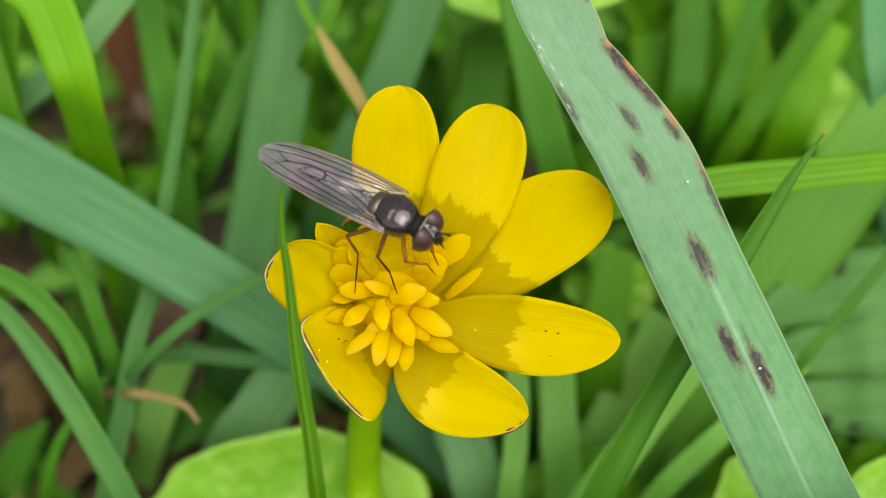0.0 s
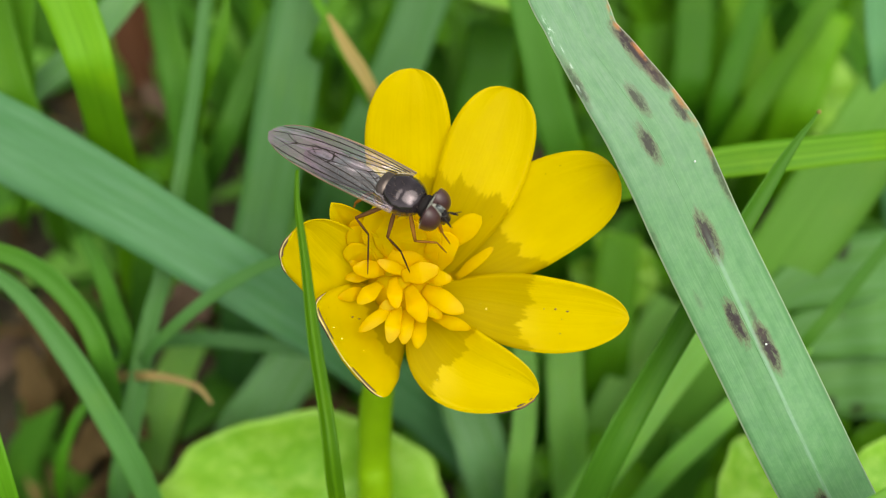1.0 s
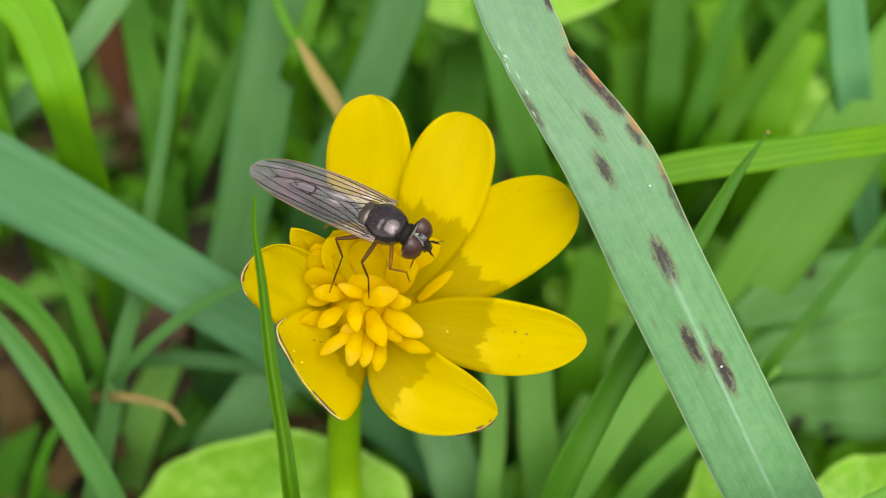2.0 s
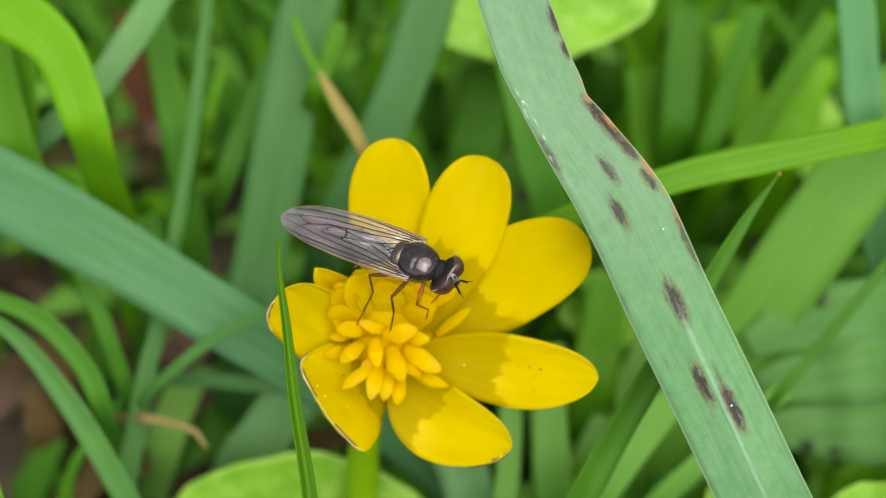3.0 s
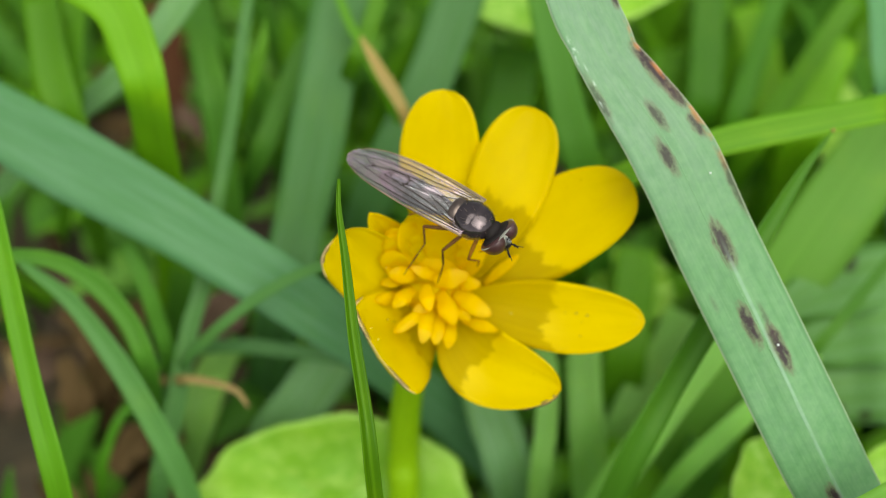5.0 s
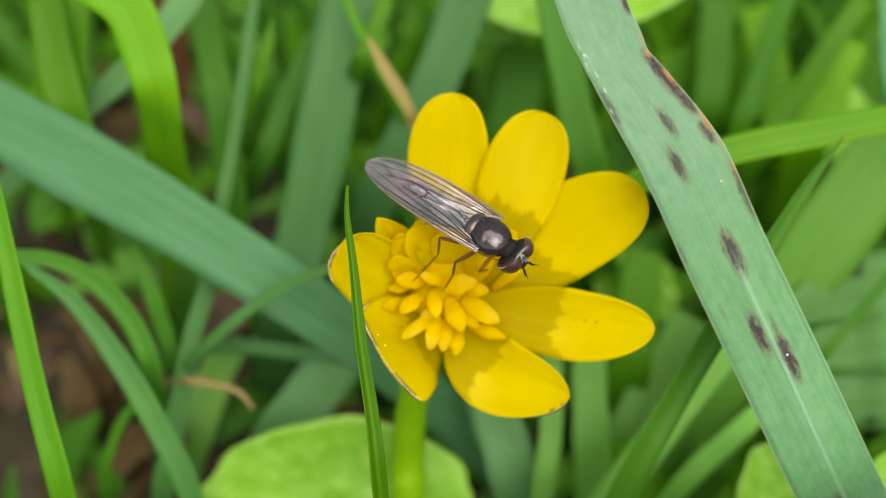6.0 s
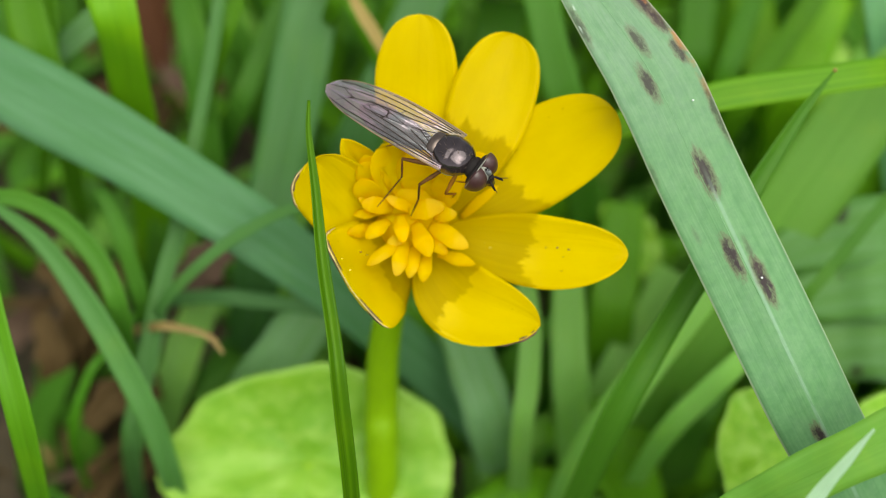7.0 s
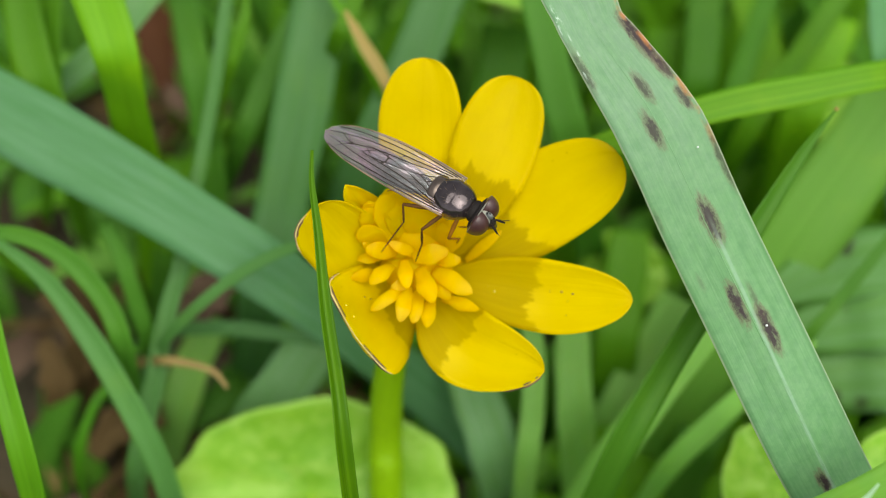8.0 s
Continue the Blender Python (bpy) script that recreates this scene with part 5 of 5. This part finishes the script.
def turf():
    """The uncountable grass that fills the depth of the meadow."""
    rnd = np.random.RandomState(5)
    for mat, count in (("mid", 330), ("fresh", 330), ("wide", 160)):
        verts, faces, uvs = [], [], []
        for _ in range(count):
            x, y = rnd.uniform(-80, 80), rnd.uniform(15, 165)
            if x < -16 and y < 62 and (mat != "mid" or rnd.rand() < 0.3):  # the thin, littered patch
                continue
            h = rnd.uniform(14, 34) * (1.0 if y > 85 else 0.5)
            lean = rnd.uniform(-1, 1, 2) * h * 0.6
            top = np.array((x + lean[0], y + abs(lean[1]) * 0.8, h))
            foot = np.array((x, y, -3.0))
            mid = foot * 0.5 + top * 0.5 + np.array((lean[0] * -0.12, lean[1] * -0.1, h * 0.12))
            w = rnd.uniform(1.6, 4.6)
            if top[2] > 30 and abs(top[1] - 58) < 26 and abs(top[0]) < 34:
                top[2], mid[2] = 24, 14
            v, f, u = strip([top, mid, foot], [0.15, w * 0.8, w, w, w * 0.8], roll=rnd.uniform(-50, 50), n=10, cross=2, thick=0.2, seed=int(rnd.randint(1e6)))
            if x < -22 and 60 <= y < 104:
                continue
            off = len(verts)
            verts.extend(v)
            uvs.extend((a + 3 * off, b) for a, b in u)
            faces.extend(tuple(i + off for i in q) for q in f)
        tagged(new("turf", mesh_from("turf", verts, faces, MAT[mat], uvs)), "dense shaded meadow grass around the flower", "grass", kind="stuff")


turf()


def low_cover():
    """Short broad blades and seedling leaves close to the soil."""
    rnd = np.random.RandomState(11)
    for mat, count in (("mid", 240), ("fresh", 240), ("wide", 200)):
        verts, faces, uvs = [], [], []
        for _ in range(count):
            x, y = rnd.uniform(-75, 75), rnd.uniform(10, 160)
            if x < -16 and y < 62 and (mat != "mid" or rnd.rand() < 0.3):
                continue
            h, reach, a = rnd.uniform(5, 16), rnd.uniform(8, 22), rnd.uniform(0, 6.28)
            foot = np.array((x, y, -3.0))
            top = foot + np.array((math.cos(a) * reach, math.sin(a) * reach, h))
            mid = foot * 0.5 + top * 0.5 + np.array((0, 0, h * 0.4))
            w = rnd.uniform(2.5, 5.5)
            v, f, u = strip([top, mid, foot], [0.15, w * 0.8, w, w, w * 0.8], roll=rnd.uniform(-25, 25), n=10, cross=2, thick=0.2, seed=int(rnd.randint(1e6)))
            if x < -24 and 56 <= y < 100 and rnd.rand() < 0.5:
                continue
            off = len(verts)
            verts.extend(v)
            uvs.extend((p + 3 * off, q) for p, q in u)
            faces.extend(tuple(i + off for i in q) for q in f)
        tagged(new("low_grass", mesh_from("low_grass", verts, faces, MAT[mat], uvs)), "short soft grass close to the soil", "grass", kind="stuff")


low_cover()


def litter():
    """Curled scraps of dead leaves and stalks on the thin patch of soil."""
    rnd = np.random.RandomState(23)
    for mat, count in (("brown", 130), ("pink", 50), ("rust", 30)):
        verts, faces, uvs = [], [], []
        for _ in range(count):
            a, reach = rnd.uniform(0, 6.28), rnd.uniform(4, 13)
            foot = np.array((rnd.uniform(-60, -12), rnd.uniform(12, 66) if rnd.rand() < 0.65 else rnd.uniform(66, 104), rnd.uniform(-2.0, 5.0)))
            top = foot + np.array((math.cos(a) * reach, math.sin(a) * reach, rnd.uniform(-1, 4)))
            mid = foot * 0.5 + top * 0.5 + np.array((0, 0, rnd.uniform(0.5, 3)))
            w = rnd.uniform(0.8, 3.2) * (0.4 if mat == "rust" else 1.0)
            v, f, u = strip([top, mid, foot], [0.3, w, w * 0.8, w * 0.4], roll=rnd.uniform(-50, 50), fold=0.25, n=10, cross=4, thick=0.15, wave=0.1, seed=int(rnd.randint(1e6)))
            off = len(verts)
            verts.extend(v)
            uvs.extend((p + 3 * off, q) for p, q in u)
            faces.extend(tuple(i + off for i in q) for q in f)
        tagged(new("leaf_litter", mesh_from("leaf_litter", verts, faces, MAT[mat], uvs)), "curled brown leaf litter between the grass blades", "litter", kind="stuff")


litter()


def wide_sward():
    """The same meadow all round, thinning out with distance; a few blade shapes, turned and scaled."""
    rnd = np.random.RandomState(31)
    shapes = []
    for k in range(10):
        bend, w = rnd.uniform(0.15, 0.6), rnd.uniform(0.06, 0.12)
        v, f, u = strip([(0, bend, 1.0), (0, bend * 0.35, 0.62), (0, 0, 0)], [0.01, w * 0.8, w, w, w * 0.8], roll=rnd.uniform(-40, 40), n=6, cross=2, thick=0.006, seed=k)
        shapes.append((np.array(v), np.array(f), np.array(u)))
    for mat in ("mid", "fresh", "wide"):
        verts, faces, uvs, off = [], [], [], 0
        for _ in range(4200):
            r, a = 60 + 1500 * rnd.rand() ** 2.2, rnd.uniform(0, 6.2832)
            x, y = r * math.cos(a), 60 + r * math.sin(a)
            h, turn, k = rnd.uniform(22, 62), rnd.uniform(0, 6.2832), rnd.randint(10)
            if abs(x) < 85 and -45 < y < 172:
                continue
            v, f, u = shapes[k]
            c, s = math.cos(turn), math.sin(turn)
            verts.append(np.stack((v[:, 0] * c - v[:, 1] * s, v[:, 0] * s + v[:, 1] * c, v[:, 2]), 1) * h + (x, y, -4.0))
            faces.append(f + off)
            uvs.append(u * (1, h) + (3 * off, 0))
            off += len(v)
        me = mesh_from("sward", np.concatenate(verts).tolist(), np.concatenate(faces).tolist(), MAT[mat], np.concatenate(uvs))
        tagged(new("sward", me), "wide green meadow grass all round the flower", "grass", kind="stuff")


wide_sward()


# ---- what moves ----
SIDE_ROWS = [
    (0.0, 65.14, 73.33, 19.85, 0.00, -0.00, 0.00),
    (0.5, 65.15, 73.23, 19.78, -0.00, 0.20, -0.29),
    (1.0, 65.13, 73.87, 20.23, -0.00, -0.34, 0.49),
    (1.5, 65.15, 73.38, 19.88, -0.00, 0.15, -0.22),
    (2.8, 64.65, 81.15, 25.33, -0.21, -4.05, 5.80),
    (3.0, 64.76, 80.35, 24.77, -0.15, -3.47, 4.97),
    (3.5, 65.03, 76.99, 22.41, -0.03, -1.62, 2.32),
    (4.0, 65.09, 75.05, 21.06, -0.01, -0.97, 1.39),
    (4.2, 65.10, 65.40, 14.30, 0.10, 4.70, -6.70),
    (4.5, 65.16, 71.56, 18.61, -0.01, 1.08, -1.55),
    (4.7, 64.83, 79.41, 24.11, -0.12, -3.08, 4.41),
    (5.8, 64.79, 79.69, 24.31, -0.14, -3.34, 4.78),
    (6.0, 64.78, 79.54, 24.21, -0.14, -3.37, 4.82),
    (6.5, 65.15, 72.39, 19.19, -0.00, 0.47, -0.67),
    (7.0, 64.99, 76.94, 22.38, -0.05, -1.95, 2.78),
    (7.5, 64.76, 79.27, 24.02, -0.15, -3.45, 4.94),
    (8.0, 64.81, 80.13, 24.61, -0.13, -3.19, 4.56),
]
TIP_ROWS = [
    (0.0, 6.53, 30.73, -7.53, 0.00, -0.00, 0.00),
    (0.5, 6.53, 30.73, -7.53, -0.07, -0.34, 0.14),
    (1.0, 6.53, 30.73, -7.53, -0.21, -0.47, 0.23),
    (1.5, 6.53, 30.73, -7.53, -0.25, -0.94, 0.41),
    (2.8, 6.53, 30.73, -7.53, -0.15, -1.06, 0.42),
    (3.0, 6.53, 30.73, -7.53, -0.10, -1.06, 0.40),
    (3.5, 6.53, 30.73, -7.53, 0.24, -1.01, 0.28),
    (4.0, 6.53, 30.73, -7.53, 0.31, -0.72, 0.16),
    (4.5, 6.53, 30.73, -7.53, 0.11, -0.57, 0.16),
    (4.7, 6.53, 30.73, -7.53, -0.08, -0.07, 0.05),
    (5.8, 6.53, 30.73, -7.53, -0.23, -0.15, 0.12),
    (6.0, 6.53, 30.73, -7.53, -0.16, -0.10, 0.09),
    (6.5, 6.53, 30.73, -7.53, 0.86, 0.79, -0.54),
    (7.0, 6.53, 30.73, -7.53, 0.13, 0.64, -0.26),
    (7.5, 6.53, 30.73, -7.53, 0.09, 0.44, -0.18),
    (8.0, 6.53, 30.73, -7.53, -0.03, 0.43, -0.14),
]
# the arching blade leans in the breeze: time, degrees
LEAN_ROWS = [(0.0, 0.0), (1.7, 0.1), (2.8, -0.2), (3.5, 0.0), (4.7, 0.4), (5.8, 1.3), (6.5, 0.9), (7.0, 0.5), (8.0, 0.2)]
# the flower nods back a little in the breeze: time, share of the nod
NOD_ROWS = [(0.0, 0.0), (1.7, 0.0), (2.8, 0.6), (3.5, 1.0), (4.7, 1.0), (5.8, 0.5), (6.5, 0.5), (7.0, 0.2), (8.0, 0.2)]
HEAD_ROWS = [(0.0, 10, 0), (1.7, 10, 0), (2.8, 38, -8), (3.5, 42, -8), (4.7, 38, -8), (5.8, 38, -4), (6.1, 38, -4), (6.4, 20, 0), (7.2, 20, 0), (7.5, 42, -4), (7.8, 24, 0), (8.0, 18, 0)]


def motions():
    walk(flower, [(t, Matrix.Translation(Vector((-0.05, 0.68, -1.11)) * (MM * k)) @ flower.matrix_world) for t, k in NOD_ROWS])
    walk(fly, [(t, pose(x * MM, y * MM, z * MM, rx, ry, rz)) for t, x, y, z, rx, ry, rz in FLY_ROWS])
    for ob, rows in ((side_blade, SIDE_ROWS), (tip_blade, TIP_ROWS)):
        walk(ob, [(t, pose(x * MM, y * MM, z * MM, rx, ry, rz)) for t, x, y, z, rx, ry, rz in rows])
    foot = arch_blade.location * 1000
    walk(arch_blade, [(t, pose(*foot * MM, 0, lean, 0)) for t, lean in LEAN_ROWS])
    # each foot stays where it stands while the body shifts over it
    rest = pose(*[c * MM for c in FLY_ROWS[0][1:4]], *FLY_ROWS[0][4:])
    walk(head, [(t, pose(1.75 * MM, 0, -0.05 * MM, 0, pitch, turn)) for t, pitch, turn in HEAD_ROWS])
    for ob, hip, foot in LEGS:
        stand = rest @ (hip + foot)
        rows = []
        for t, x, y, z, rx, ry, rz in FLY_ROWS:
            now = pose(x * MM, y * MM, z * MM, rx, ry, rz).inverted() @ stand - hip
            turn = foot.rotation_difference(now)
            rows.append((t, Matrix.Translation(hip) @ turn.to_matrix().to_4x4()))
        walk(ob, rows)


motions()
